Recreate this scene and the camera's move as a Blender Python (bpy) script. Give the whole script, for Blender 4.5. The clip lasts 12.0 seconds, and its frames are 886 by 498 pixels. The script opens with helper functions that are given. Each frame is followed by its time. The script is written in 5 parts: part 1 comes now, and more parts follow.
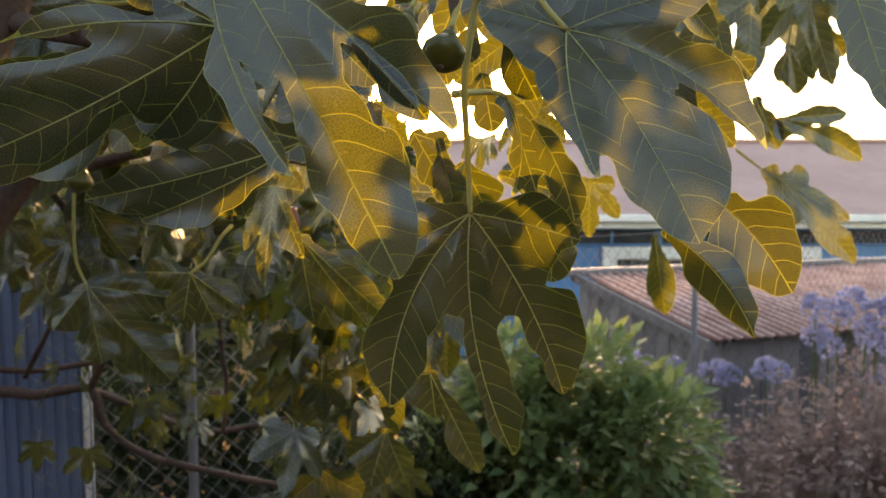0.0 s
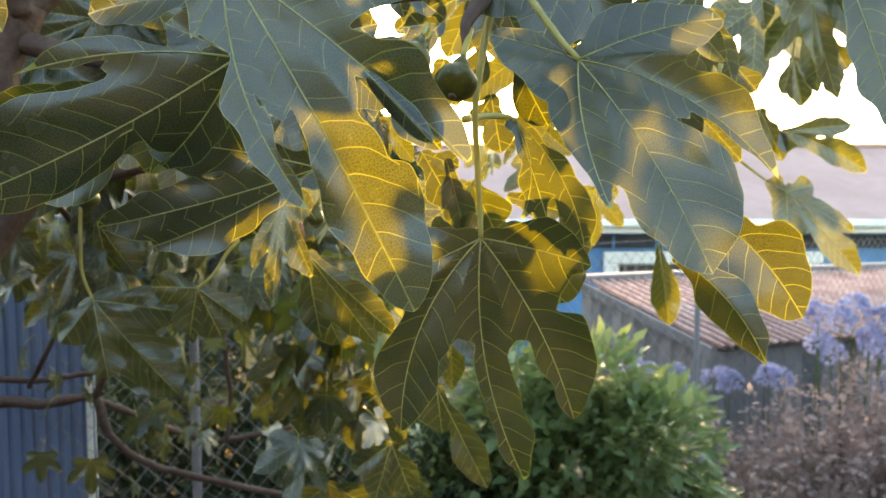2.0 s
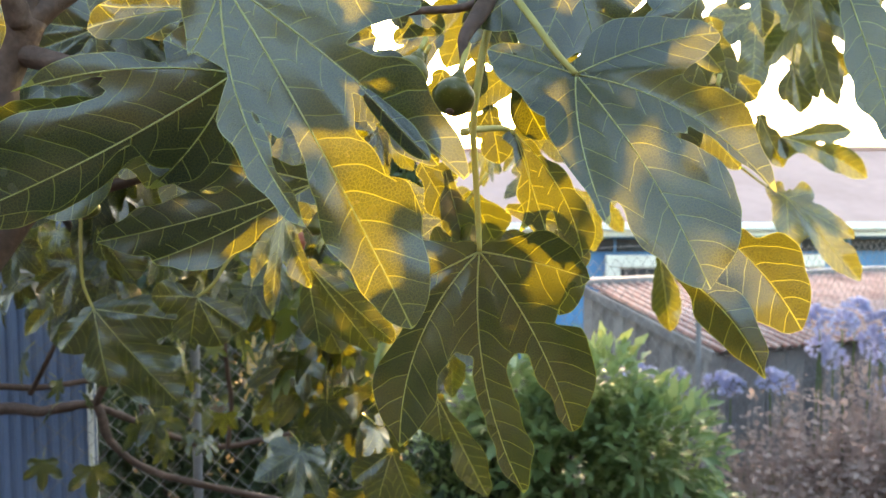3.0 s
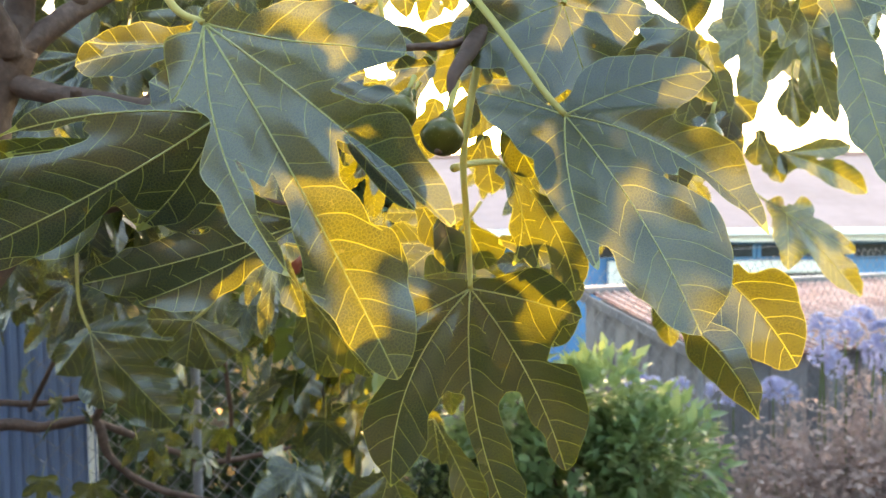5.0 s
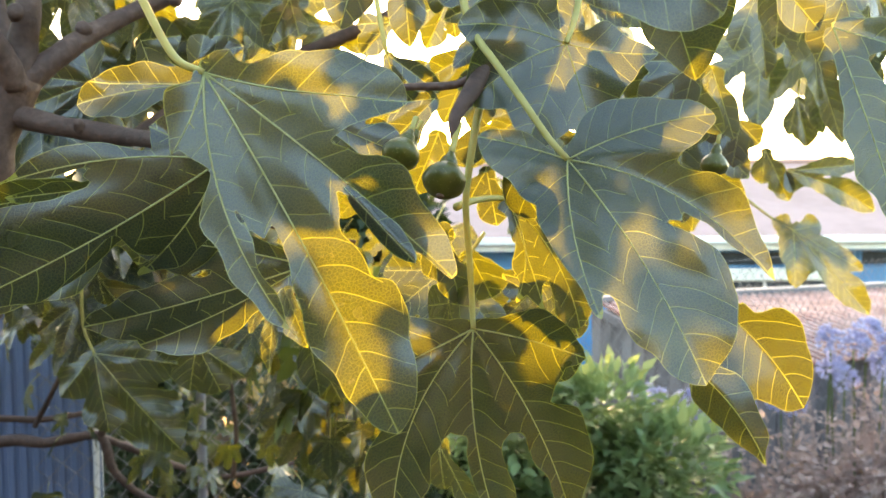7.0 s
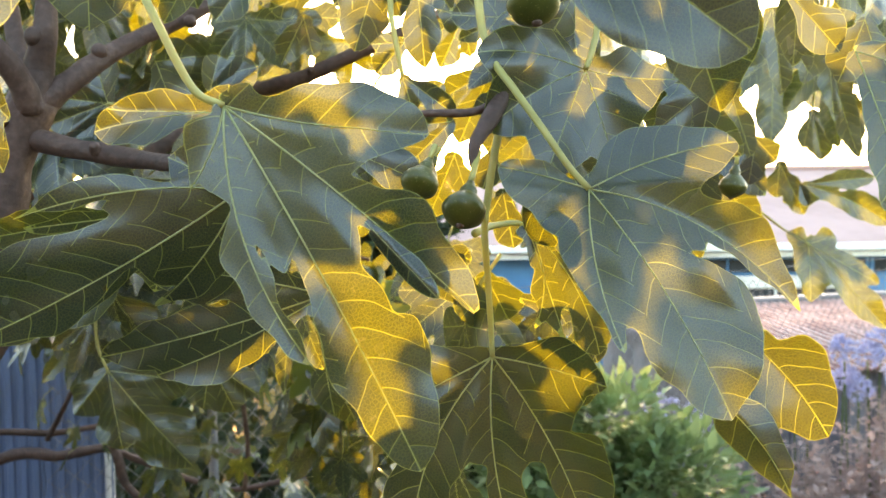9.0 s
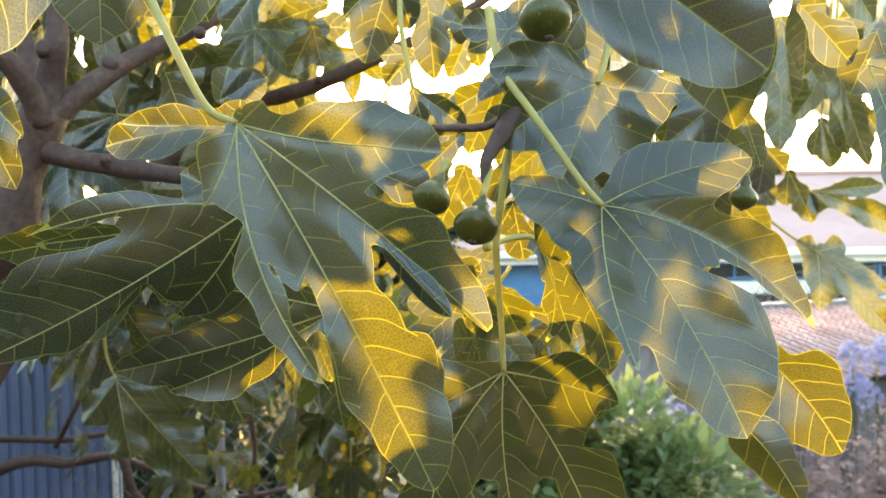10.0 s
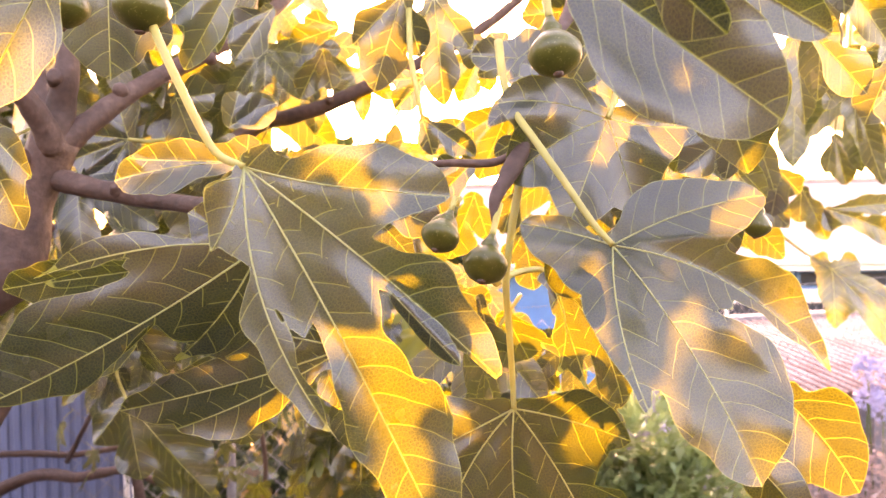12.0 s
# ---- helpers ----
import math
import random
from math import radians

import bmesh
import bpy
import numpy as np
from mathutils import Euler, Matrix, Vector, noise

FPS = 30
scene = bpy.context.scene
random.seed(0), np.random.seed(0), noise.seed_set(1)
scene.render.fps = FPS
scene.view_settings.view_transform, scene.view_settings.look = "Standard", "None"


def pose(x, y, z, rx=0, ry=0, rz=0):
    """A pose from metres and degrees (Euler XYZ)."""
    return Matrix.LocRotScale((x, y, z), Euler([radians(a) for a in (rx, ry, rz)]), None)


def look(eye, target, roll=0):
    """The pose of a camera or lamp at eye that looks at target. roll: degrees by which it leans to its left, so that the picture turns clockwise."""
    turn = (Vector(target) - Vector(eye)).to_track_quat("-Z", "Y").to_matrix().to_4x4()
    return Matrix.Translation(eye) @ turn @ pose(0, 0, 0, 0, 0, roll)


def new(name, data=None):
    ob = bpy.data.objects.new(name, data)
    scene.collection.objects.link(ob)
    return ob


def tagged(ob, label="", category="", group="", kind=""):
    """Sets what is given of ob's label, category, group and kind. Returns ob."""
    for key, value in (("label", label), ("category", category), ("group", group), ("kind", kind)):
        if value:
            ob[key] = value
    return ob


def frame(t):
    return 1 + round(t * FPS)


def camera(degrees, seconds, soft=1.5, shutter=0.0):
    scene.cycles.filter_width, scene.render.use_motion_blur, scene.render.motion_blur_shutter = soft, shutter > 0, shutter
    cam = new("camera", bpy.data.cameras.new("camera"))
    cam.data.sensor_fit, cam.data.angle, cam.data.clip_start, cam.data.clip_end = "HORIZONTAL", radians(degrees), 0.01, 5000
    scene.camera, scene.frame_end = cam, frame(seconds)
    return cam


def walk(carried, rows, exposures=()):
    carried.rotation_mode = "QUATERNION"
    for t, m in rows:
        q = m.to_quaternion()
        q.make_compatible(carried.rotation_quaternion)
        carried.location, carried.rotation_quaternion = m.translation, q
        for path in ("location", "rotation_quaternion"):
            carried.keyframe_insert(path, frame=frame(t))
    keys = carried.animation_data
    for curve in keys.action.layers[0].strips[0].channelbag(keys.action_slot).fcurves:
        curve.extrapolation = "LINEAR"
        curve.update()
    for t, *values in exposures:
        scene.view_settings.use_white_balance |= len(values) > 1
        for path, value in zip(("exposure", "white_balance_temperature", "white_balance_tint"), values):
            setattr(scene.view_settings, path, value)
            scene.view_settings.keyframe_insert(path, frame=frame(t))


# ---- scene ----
cam = camera(58.0, 12.0, soft=1.5)
# a phone-sized aperture, focused on the nearest leaves
cam.data.dof.use_dof, cam.data.dof.focus_distance, cam.data.dof.aperture_fstop = True, 0.52, 14.0
ROWS = [
    (0, pose(0.0000, -0.0000, 1.6000, 85.500, -0.000, 0.000)),
    (0.5, pose(-0.0028, -0.0009, 1.6036, 85.545, -0.000, -0.006)),
    (1, pose(-0.0044, -0.0007, 1.6081, 85.589, -0.042, 0.044)),
    (1.5, pose(-0.0062, -0.0008, 1.6126, 85.676, -0.023, 0.065)),
    (2, pose(-0.0075, -0.0005, 1.6164, 85.776, 0.039, 0.081)),
    (2.5, pose(-0.0072, 0.0000, 1.6195, 85.920, 0.106, 0.115)),
    (3, pose(-0.0052, 0.0001, 1.6240, 86.023, 0.177, 0.173)),
    (5, pose(0.0044, 0.0075, 1.6481, 86.409, 0.420, 0.369)),
    (5.5, pose(0.0066, 0.0083, 1.6542, 86.525, 0.470, 0.451)),
    (6, pose(0.0072, 0.0106, 1.6602, 86.638, 0.514, 0.539)),
    (6.5, pose(0.0066, 0.0126, 1.6665, 86.753, 0.577, 0.627)),
    (7, pose(0.0073, 0.0133, 1.6732, 86.880, 0.504, 0.804)),
    (9, pose(0.0001, 0.0187, 1.6882, 87.402, 0.676, 1.438)),
    (9.5, pose(-0.0028, 0.0190, 1.6917, 87.594, 0.715, 1.620)),
    (10, pose(-0.0040, 0.0200, 1.6956, 87.744, 0.715, 1.849)),
    (10.5, pose(-0.0039, 0.0210, 1.7007, 87.851, 0.664, 2.080)),
    (11, pose(-0.0050, 0.0227, 1.7057, 87.982, 0.713, 2.276)),
    (11.5, pose(-0.0043, 0.0246, 1.7100, 88.155, 0.720, 2.468)),
    (12, pose(-0.0024, 0.0260, 1.7165, 88.274, 0.768, 2.660)),
]
walk(cam, ROWS, exposures=[(0, 2.95, 9300, 25), (1.0, 3.34, 8500, 17), (2.5, 3.78, 8200, 14), (5.0, 4.05, 8300, 14), (11.0, 4.02, 8300, 15), (11.6, 3.97, 8300, 16), (12, 4.85, 10800, 58)])

# ---- light ----
SUN_ELEVATION, SUN_TURN = radians(6.3), radians(0.6)
world = bpy.data.worlds.new("evening_sky")
scene.world = world
world.use_nodes = True
wn = world.node_tree.nodes
sky = wn.new("ShaderNodeTexSky")
sky.sky_type = "NISHITA"
sky.sun_disc = False
sky.sun_elevation, sky.sun_rotation = SUN_ELEVATION, SUN_TURN
sky.air_density, sky.dust_density, sky.ozone_density = 1.0, 1.4, 1.6
wn["Background"].inputs["Strength"].default_value = 0.15
world.node_tree.links.new(sky.outputs["Color"], wn["Background"].inputs["Color"])
sun_data = bpy.data.lights.new("sun", "SUN")
sun_data.energy, sun_data.angle, sun_data.color = 2.8, radians(1.4), (1.0, 0.61, 0.27)
sun = new("sun", sun_data)
sun.matrix_world = look((12 * math.tan(SUN_TURN), 12, 1.6 + 12 * math.tan(SUN_ELEVATION)), (0, 0, 1.6))


# ---- materials ----
class Nodes:
    """Short hand for building one node material."""

    def __init__(self, name):
        self.mat = bpy.data.materials.new(name)
        self.mat.use_nodes = True
        self.tree = self.mat.node_tree
        self.bsdf = self.tree.nodes["Principled BSDF"]
        self.out = self.tree.nodes["Material Output"]

    def link(self, a, b):
        self.tree.links.new(a, b)

    def put(self, socket, value):
        if isinstance(value, bpy.types.NodeSocket):
            self.link(value, socket)
        else:
            socket.default_value = value

    def math(self, op, a, b=0.0, c=0.0):
        n = self.tree.nodes.new("ShaderNodeMath")
        n.operation = op
        for s, val in zip(n.inputs, (a, b, c)):
            self.put(s, val)
        return n.outputs[0]

    def noise(self, scale, detail=4.0, rough=0.55, vector=None, dims="3D"):
        n = self.tree.nodes.new("ShaderNodeTexNoise")
        n.inputs["Scale"].default_value, n.inputs["Detail"].default_value, n.inputs["Roughness"].default_value = scale, detail, rough
        self.link(vector if vector else self.coord(), n.inputs["Vector"])
        return n.outputs["Fac"]

    def coord(self, kind="Object"):
        return self.tree.nodes.new("ShaderNodeTexCoord").outputs[kind]

    def ramp(self, fac, stops):
        n = self.tree.nodes.new("ShaderNodeValToRGB")
        e = n.color_ramp.elements
        while len(e) < len(stops):
            e.new(0.5)
        for el, (p, c) in zip(e, stops):
            el.position, el.color = p, (*c, 1)
        self.link(fac, n.inputs[0])
        return n.outputs[0]

    def mix(self, fac, a, b, blend="MIX"):
        n = self.tree.nodes.new("ShaderNodeMix")
        n.data_type, n.blend_type = "RGBA", blend
        self.put(n.inputs["Factor"], fac)
        for s, val in ((n.inputs[6], a), (n.inputs[7], b)):
            self.put(s, (*val, 1) if isinstance(val, tuple) else val)
        return n.outputs[2]

    def bump(self, height, strength=0.3, distance=0.01):
        n = self.tree.nodes.new("ShaderNodeBump")
        n.inputs["Strength"].default_value, n.inputs["Distance"].default_value = strength, distance
        self.link(height, n.inputs["Height"])
        self.link(n.outputs[0], self.bsdf.inputs["Normal"])
        return n.outputs[0]

    def chance(self):
        return self.tree.nodes.new("ShaderNodeObjectInfo").outputs["Random"]

    def island(self):
        return self.tree.nodes.new("ShaderNodeNewGeometry").outputs["Random Per Island"]


def surface(name, dark, light, scale, rough=0.7, metal=0.0, bump=0.3, distance=0.004, fine=6.0, spread=0.0):
    """Two scales of blotches between a dark and a light colour, with relief."""
    n = Nodes(name)
    big, small = n.noise(scale), n.noise(scale * fine, 6.0)
    mixed = n.math("ADD", n.math("MULTIPLY", big, 0.6), n.math("MULTIPLY", small, 0.4))
    if spread:
        mixed = n.math("ADD", mixed, n.math("MULTIPLY", n.math("SUBTRACT", n.chance(), 0.5), spread))
    n.link(n.ramp(mixed, [(0.32, dark), (0.68, light)]), n.bsdf.inputs["Base Color"])
    n.bsdf.inputs["Roughness"].default_value, n.bsdf.inputs["Metallic"].default_value = rough, metal
    n.bump(small, bump, distance)
    return n.mat


def fig_leaf_material():
    """Thick rough fig leaf: grey-green skin with a bluish bloom, pale veins in four orders, amber when the sun comes through."""
    n = Nodes("fig_leaf")
    uv = n.tree.nodes.new("ShaderNodeUVMap")
    uv.uv_map = "veins"
    sep = n.tree.nodes.new("ShaderNodeSeparateXYZ")
    n.link(uv.outputs[0], sep.inputs[0])
    along, across = sep.outputs[0], sep.outputs[1]
    away = n.math("ABSOLUTE", across)
    # side veins leave the midrib in pairs that are not quite opposite, and curve towards the tip
    wob = n.math("MULTIPLY", n.math("SUBTRACT", n.noise(24.0, 2.0, vector=uv.outputs[0]), 0.5), 0.011)
    side = n.math("MULTIPLY", n.math("GREATER_THAN", across, 0.0), 0.47)
    curved = n.math("MULTIPLY", n.math("POWER", away, 1.3), 2.6)
    phase = n.math("ADD", n.math("DIVIDE", n.math("ADD", n.math("SUBTRACT", along, curved), wob), 0.0175), side)
    off = n.math("MULTIPLY", n.math("ABSOLUTE", n.math("SUBTRACT", n.math("FRACT", phase), 0.5)), 0.0175)
    second = n.math("SUBTRACT", 1.0, n.math("SMOOTH_MIN", n.math("DIVIDE", off, 0.00065), 1.0, 0.3))

    def net(scale, width):
        vor = n.tree.nodes.new("ShaderNodeTexVoronoi")
        vor.feature, vor.voronoi_dimensions = "DISTANCE_TO_EDGE", "2D"
        vor.inputs["Scale"].default_value = scale
        n.link(uv.outputs[0], vor.inputs["Vector"])
        return n.math("SUBTRACT", 1.0, n.math("MINIMUM", n.math("DIVIDE", vor.outputs["Distance"], width), 1.0))
    third, fourth = net(440.0, 0.12), net(860.0, 0.16)
    main = n.math("SUBTRACT", 1.0, n.math("MINIMUM", n.math("DIVIDE", away, 0.0009), 1.0))
    mesh = n.math("MAXIMUM", n.math("MULTIPLY", third, 0.42), n.math("MULTIPLY", fourth, 0.26))
    veins = n.math("MINIMUM", n.math("MAXIMUM", n.math("MAXIMUM", second, main), mesh), 1.0)
    border = n.tree.nodes.new("ShaderNodeAttribute")
    border.attribute_name = "rim"
    margin = n.math("SUBTRACT", 1.0, n.math("MINIMUM", n.math("DIVIDE", border.outputs["Fac"], 0.0008), 1.0))
    blotch = n.noise(14.0, 5.0)
    tone = n.math("ADD", n.math("ADD", n.math("MULTIPLY", blotch, 0.6), n.math("MULTIPLY", n.noise(60.0, 3.0), 0.16)), n.math("MULTIPLY", n.chance(), 0.3))
    skin = n.ramp(tone, [(0.25, (0.006, 0.020, 0.012)), (0.55, (0.012, 0.034, 0.020)), (0.8, (0.030, 0.060, 0.030))])
    strong = n.math("MINIMUM", n.math("ADD", n.math("MAXIMUM", n.math("MULTIPLY", margin, 0.6), n.math("MAXIMUM", n.math("MULTIPLY", second, 0.50), n.math("MULTIPLY", main, 0.6))), n.math("MULTIPLY", mesh, 0.02)), 1.0)
    scar = n.math("MULTIPLY", n.math("MINIMUM", n.math("MAXIMUM", n.math("MULTIPLY", n.math("SUBTRACT", n.noise(52.0, 3.0), 0.68), 14.0), 0.0), 1.0), 0.4)
    n.link(n.mix(scar, n.mix(strong, skin, (0.32, 0.40, 0.17)), (0.30, 0.31, 0.22)), n.bsdf.inputs["Base Color"])
    n.link(n.math("ADD", 0.30, n.math("MULTIPLY", n.noise(70.0), 0.26)), n.bsdf.inputs["Roughness"])
    n.bsdf.inputs["Specular IOR Level"].default_value = 0.38
    n.bsdf.inputs["Coat Weight"].default_value = 0.95
    n.bsdf.inputs["Coat IOR"].default_value = 1.78
    n.link(n.math("ADD", 0.13, n.math("MULTIPLY", n.noise(11.0, 4.0), 0.24)), n.bsdf.inputs["Coat Roughness"])
    quilt = n.math("MULTIPLY", n.math("MINIMUM", n.math("DIVIDE", off, 0.0055), 1.0), 0.55)
    crinkle = n.math("ADD", n.math("MULTIPLY", n.noise(260.0, 3.0), 0.22), n.math("MULTIPLY", n.noise(75.0, 3.0), 0.75))
    normal = n.bump(n.math("ADD", n.math("SUBTRACT", crinkle, n.math("MULTIPLY", veins, 0.45)), quilt), 0.8, 0.0020)
    through_skin = n.ramp(tone, [(0.2, (0.010, 0.012, 0.0002)), (0.5, (0.032, 0.037, 0.0005)), (0.85, (0.100, 0.111, 0.0013))])
    lit = n.mix(n.math("MAXIMUM", veins, margin), through_skin, (0.44, 0.48, 0.035))
    tr = n.tree.nodes.new("ShaderNodeBsdfTranslucent")
    n.link(lit, tr.inputs["Color"])
    n.link(normal, tr.inputs["Normal"])
    mx = n.tree.nodes.new("ShaderNodeMixShader")
    mx.inputs[0].default_value = 0.33
    n.link(n.bsdf.outputs[0], mx.inputs[1])
    n.link(tr.outputs[0], mx.inputs[2])
    n.link(mx.outputs[0], n.out.inputs["Surface"])
    return n.mat


def foliage(name, dark, light, glow, amount=0.4, rough=0.5):
    """Small leaves: each one a tone of its own, part of the light passing through."""
    n = Nodes(name)
    tone = n.math("ADD", n.math("MULTIPLY", n.island(), 0.7), n.math("MULTIPLY", n.noise(3.0), 0.4))
    n.link(n.ramp(tone, [(0.2, dark), (0.8, light)]), n.bsdf.inputs["Base Color"])
    n.bsdf.inputs["Roughness"].default_value = rough
    tr = n.tree.nodes.new("ShaderNodeBsdfTranslucent")
    n.link(n.mix(n.island(), glow, tuple(0.7 * g for g in glow)), tr.inputs["Color"])
    mx = n.tree.nodes.new("ShaderNodeMixShader")
    mx.inputs[0].default_value = amount
    n.link(n.bsdf.outputs[0], mx.inputs[1])
    n.link(tr.outputs[0], mx.inputs[2])
    n.link(mx.outputs[0], n.out.inputs["Surface"])
    return n.mat


def petiole_material(name="petiole", dark=(0.38, 0.36, 0.10), light=(0.54, 0.50, 0.18), clear=0.22):
    n = Nodes(name)
    n.link(n.ramp(n.noise(40.0), [(0.3, dark), (0.7, light)]), n.bsdf.inputs["Base Color"])
    n.bsdf.inputs["Roughness"].default_value = 0.45
    tr = n.tree.nodes.new("ShaderNodeBsdfTranslucent")
    tr.inputs["Color"].default_value = (0.50, 0.50, 0.14, 1)
    mx = n.tree.nodes.new("ShaderNodeMixShader")
    mx.inputs[0].default_value = clear
    n.link(n.bsdf.outputs[0], mx.inputs[1])
    n.link(tr.outputs[0], mx.inputs[2])
    n.link(mx.outputs[0], n.out.inputs["Surface"])
    return n.mat


def bark_material():
    n = Nodes("fig_bark")
    big, small = n.noise(14.0), n.noise(120.0, 6.0)
    tone = n.math("ADD", n.math("MULTIPLY", big, 0.6), n.math("MULTIPLY", small, 0.4))
    n.link(n.ramp(tone, [(0.3, (0.034, 0.019, 0.015)), (0.5, (0.082, 0.047, 0.037)), (0.72, (0.18, 0.115, 0.092))]), n.bsdf.inputs["Base Color"])
    n.bsdf.inputs["Roughness"].default_value = 0.7
    n.bump(tone, 0.8, 0.006)
    return n.mat


def fig_skin_material():
    """Unripe fig: olive green, darker and paler by zones, with fine pale specks."""
    n = Nodes("fig_skin")
    zones = n.ramp(n.noise(55.0), [(0.3, (0.045, 0.055, 0.008)), (0.6, (0.080, 0.086, 0.015)), (0.8, (0.13, 0.125, 0.03))])
    speck = n.math("MINIMUM", n.math("MAXIMUM", n.math("MULTIPLY", n.math("SUBTRACT", n.noise(650.0, 1.0), 0.66), 12.0), 0.0), 0.4)
    n.link(n.mix(speck, zones, (0.26, 0.27, 0.11)), n.bsdf.inputs["Base Color"])
    n.bsdf.inputs["Roughness"].default_value = 0.34
    n.bump(n.noise(300.0), 0.25, 0.001)
    return n.mat


def iron_material():
    """Old rusty corrugated iron, the light and dark of its ribs painted as stripes."""
    n = Nodes("weathered_iron")
    sep = n.tree.nodes.new("ShaderNodeSeparateXYZ")
    n.link(n.coord(), sep.inputs[0])
    # painted stripes: lit crests and shaded valleys of the ribs
    rib_shade = n.math("ADD", 0.5, n.math("MULTIPLY", n.math("COSINE", n.math("MULTIPLY", sep.outputs[0], 2 * math.pi / 0.0764)), 0.5))
    tone = n.math("ADD", n.math("MULTIPLY", rib_shade, 0.75), n.math("MULTIPLY", n.math("SUBTRACT", n.noise(4.0, 6.0), 0.5), 0.9))
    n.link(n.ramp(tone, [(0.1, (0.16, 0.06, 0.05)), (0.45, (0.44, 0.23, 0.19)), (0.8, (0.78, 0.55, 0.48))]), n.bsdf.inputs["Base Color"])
    n.bsdf.inputs["Roughness"].default_value = 0.85
    n.bsdf.inputs["Specular IOR Level"].default_value = 0.2
    return n.mat


LEAF = fig_leaf_material()
# leaf colour brightened to stand for light coming through
LIT_THROUGH = foliage("lit_through_leaf", (0.05, 0.10, 0.022), (0.12, 0.18, 0.045), (0.26, 0.30, 0.04), 0.32, 0.4)
STALK = petiole_material()
BARK = bark_material()
VEIN = petiole_material("leaf_vein", (0.36, 0.42, 0.18), (0.52, 0.56, 0.28), 0.3)
FIG_SKIN = fig_skin_material()
REAR = surface("unseen_wall_dark", (0.016, 0.018, 0.017), (0.038, 0.040, 0.036), 3.0, 0.9, spread=0.3)
SOIL = surface("soil", (0.030, 0.027, 0.018), (0.085, 0.075, 0.05), 1.2, 0.95, bump=0.6, distance=0.03)
ROOF = surface("roof_tile", (0.34, 0.215, 0.195), (0.45, 0.295, 0.275), 0.8, 0.95, spread=0.2)
WHITE = surface("white_paint", (0.62, 0.62, 0.60), (0.82, 0.82, 0.80), 2.0, 0.5, bump=0.1)
BLUE_WALL = surface("blue_wall_paint", (0.035, 0.16, 0.36), (0.06, 0.24, 0.48), 1.0, 0.55, bump=0.1)
PANE_AND_SHADE = surface("dark_pane_and_eave_shade", (0.02, 0.025, 0.03), (0.05, 0.06, 0.07), 2.0, 0.08, bump=0.0)
IRON = iron_material()
FLASHING = surface("grey_flashing", (0.16, 0.15, 0.16), (0.28, 0.27, 0.28), 3.0, 0.5, 0.4)
BOARD = surface("weathered_board", (0.12, 0.11, 0.12), (0.27, 0.25, 0.26), 3.0, 0.85, spread=0.35)
STEEL_BLUE = surface("blue_steel_sheet", (0.10, 0.15, 0.26), (0.15, 0.21, 0.35), 2.0, 0.45, 0.1, bump=0.1)
GALV = surface("galvanised_steel", (0.15, 0.15, 0.17), (0.26, 0.26, 0.285), 14.0, 0.7, 0.1)
OCHRE = surface("ochre_board", (0.42, 0.25, 0.09), (0.62, 0.42, 0.18), 2.0, 0.7, spread=0.2)
TIMBER = surface("orange_timber", (0.33, 0.14, 0.04), (0.48, 0.24, 0.08), 8.0, 0.7)
BUSH = foliage("bush_leaf", (0.055, 0.12, 0.055), (0.25, 0.36, 0.17), (0.34, 0.45, 0.16), 0.4, 0.35)
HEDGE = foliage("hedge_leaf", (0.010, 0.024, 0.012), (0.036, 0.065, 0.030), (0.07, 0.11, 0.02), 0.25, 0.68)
DRY = foliage("dry_stem", (0.23, 0.155, 0.135), (0.54, 0.41, 0.38), (0.58, 0.43, 0.39), 0.45, 0.8)
GRASS = foliage("grass_blade", (0.035, 0.07, 0.02), (0.10, 0.16, 0.05), (0.24, 0.30, 0.05))
PETAL = foliage("lilac_petal", (0.40, 0.42, 0.68), (0.66, 0.68, 0.92), (0.60, 0.60, 0.84), 0.4)
RED = surface("ripe_fig_skin", (0.16, 0.03, 0.025), (0.26, 0.06, 0.04), 10.0, 0.5)
PALE = surface("dried_leaf", (0.45, 0.33, 0.27), (0.72, 0.60, 0.52), 60.0, 0.8)


# ---- building blocks ----
def mesh_of(name, verts, faces, material, smooth=True):
    me = bpy.data.meshes.new(name)
    me.from_pydata([tuple(p) for p in verts], [], [tuple(q) for q in faces])
    me.materials.append(material)
    if smooth:
        me.polygons.foreach_set("use_smooth", [True] * len(me.polygons))
    me.update()
    return me


def part(name, me, parent, label="", kind=""):
    """A mesh, given in the frame of its parent, as a part of it."""
    ob = new(name, me)
    ob.parent = parent
    return tagged(ob, label, kind=kind)


def thing(name, m, label, category, group="", kind=""):
    ob = new(name)
    ob.empty_display_size = 0.05
    ob.matrix_basis = m
    return tagged(ob, label, category, group, kind)


def box_mesh(name, lo, hi, material, bevel=0.004):
    bm = bmesh.new()
    bmesh.ops.create_cube(bm, size=1.0)
    lo, hi = Vector(lo), Vector(hi)
    for q in bm.verts:
        q.co = Vector([lo[i] + (q.co[i] + 0.5) * (hi[i] - lo[i]) for i in range(3)])
    if bevel:
        bmesh.ops.bevel(bm, geom=bm.edges[:], offset=bevel, segments=1, affect="EDGES")
    me = bpy.data.meshes.new(name)
    bm.to_mesh(me)
    bm.free()
    me.materials.append(material)
    return me


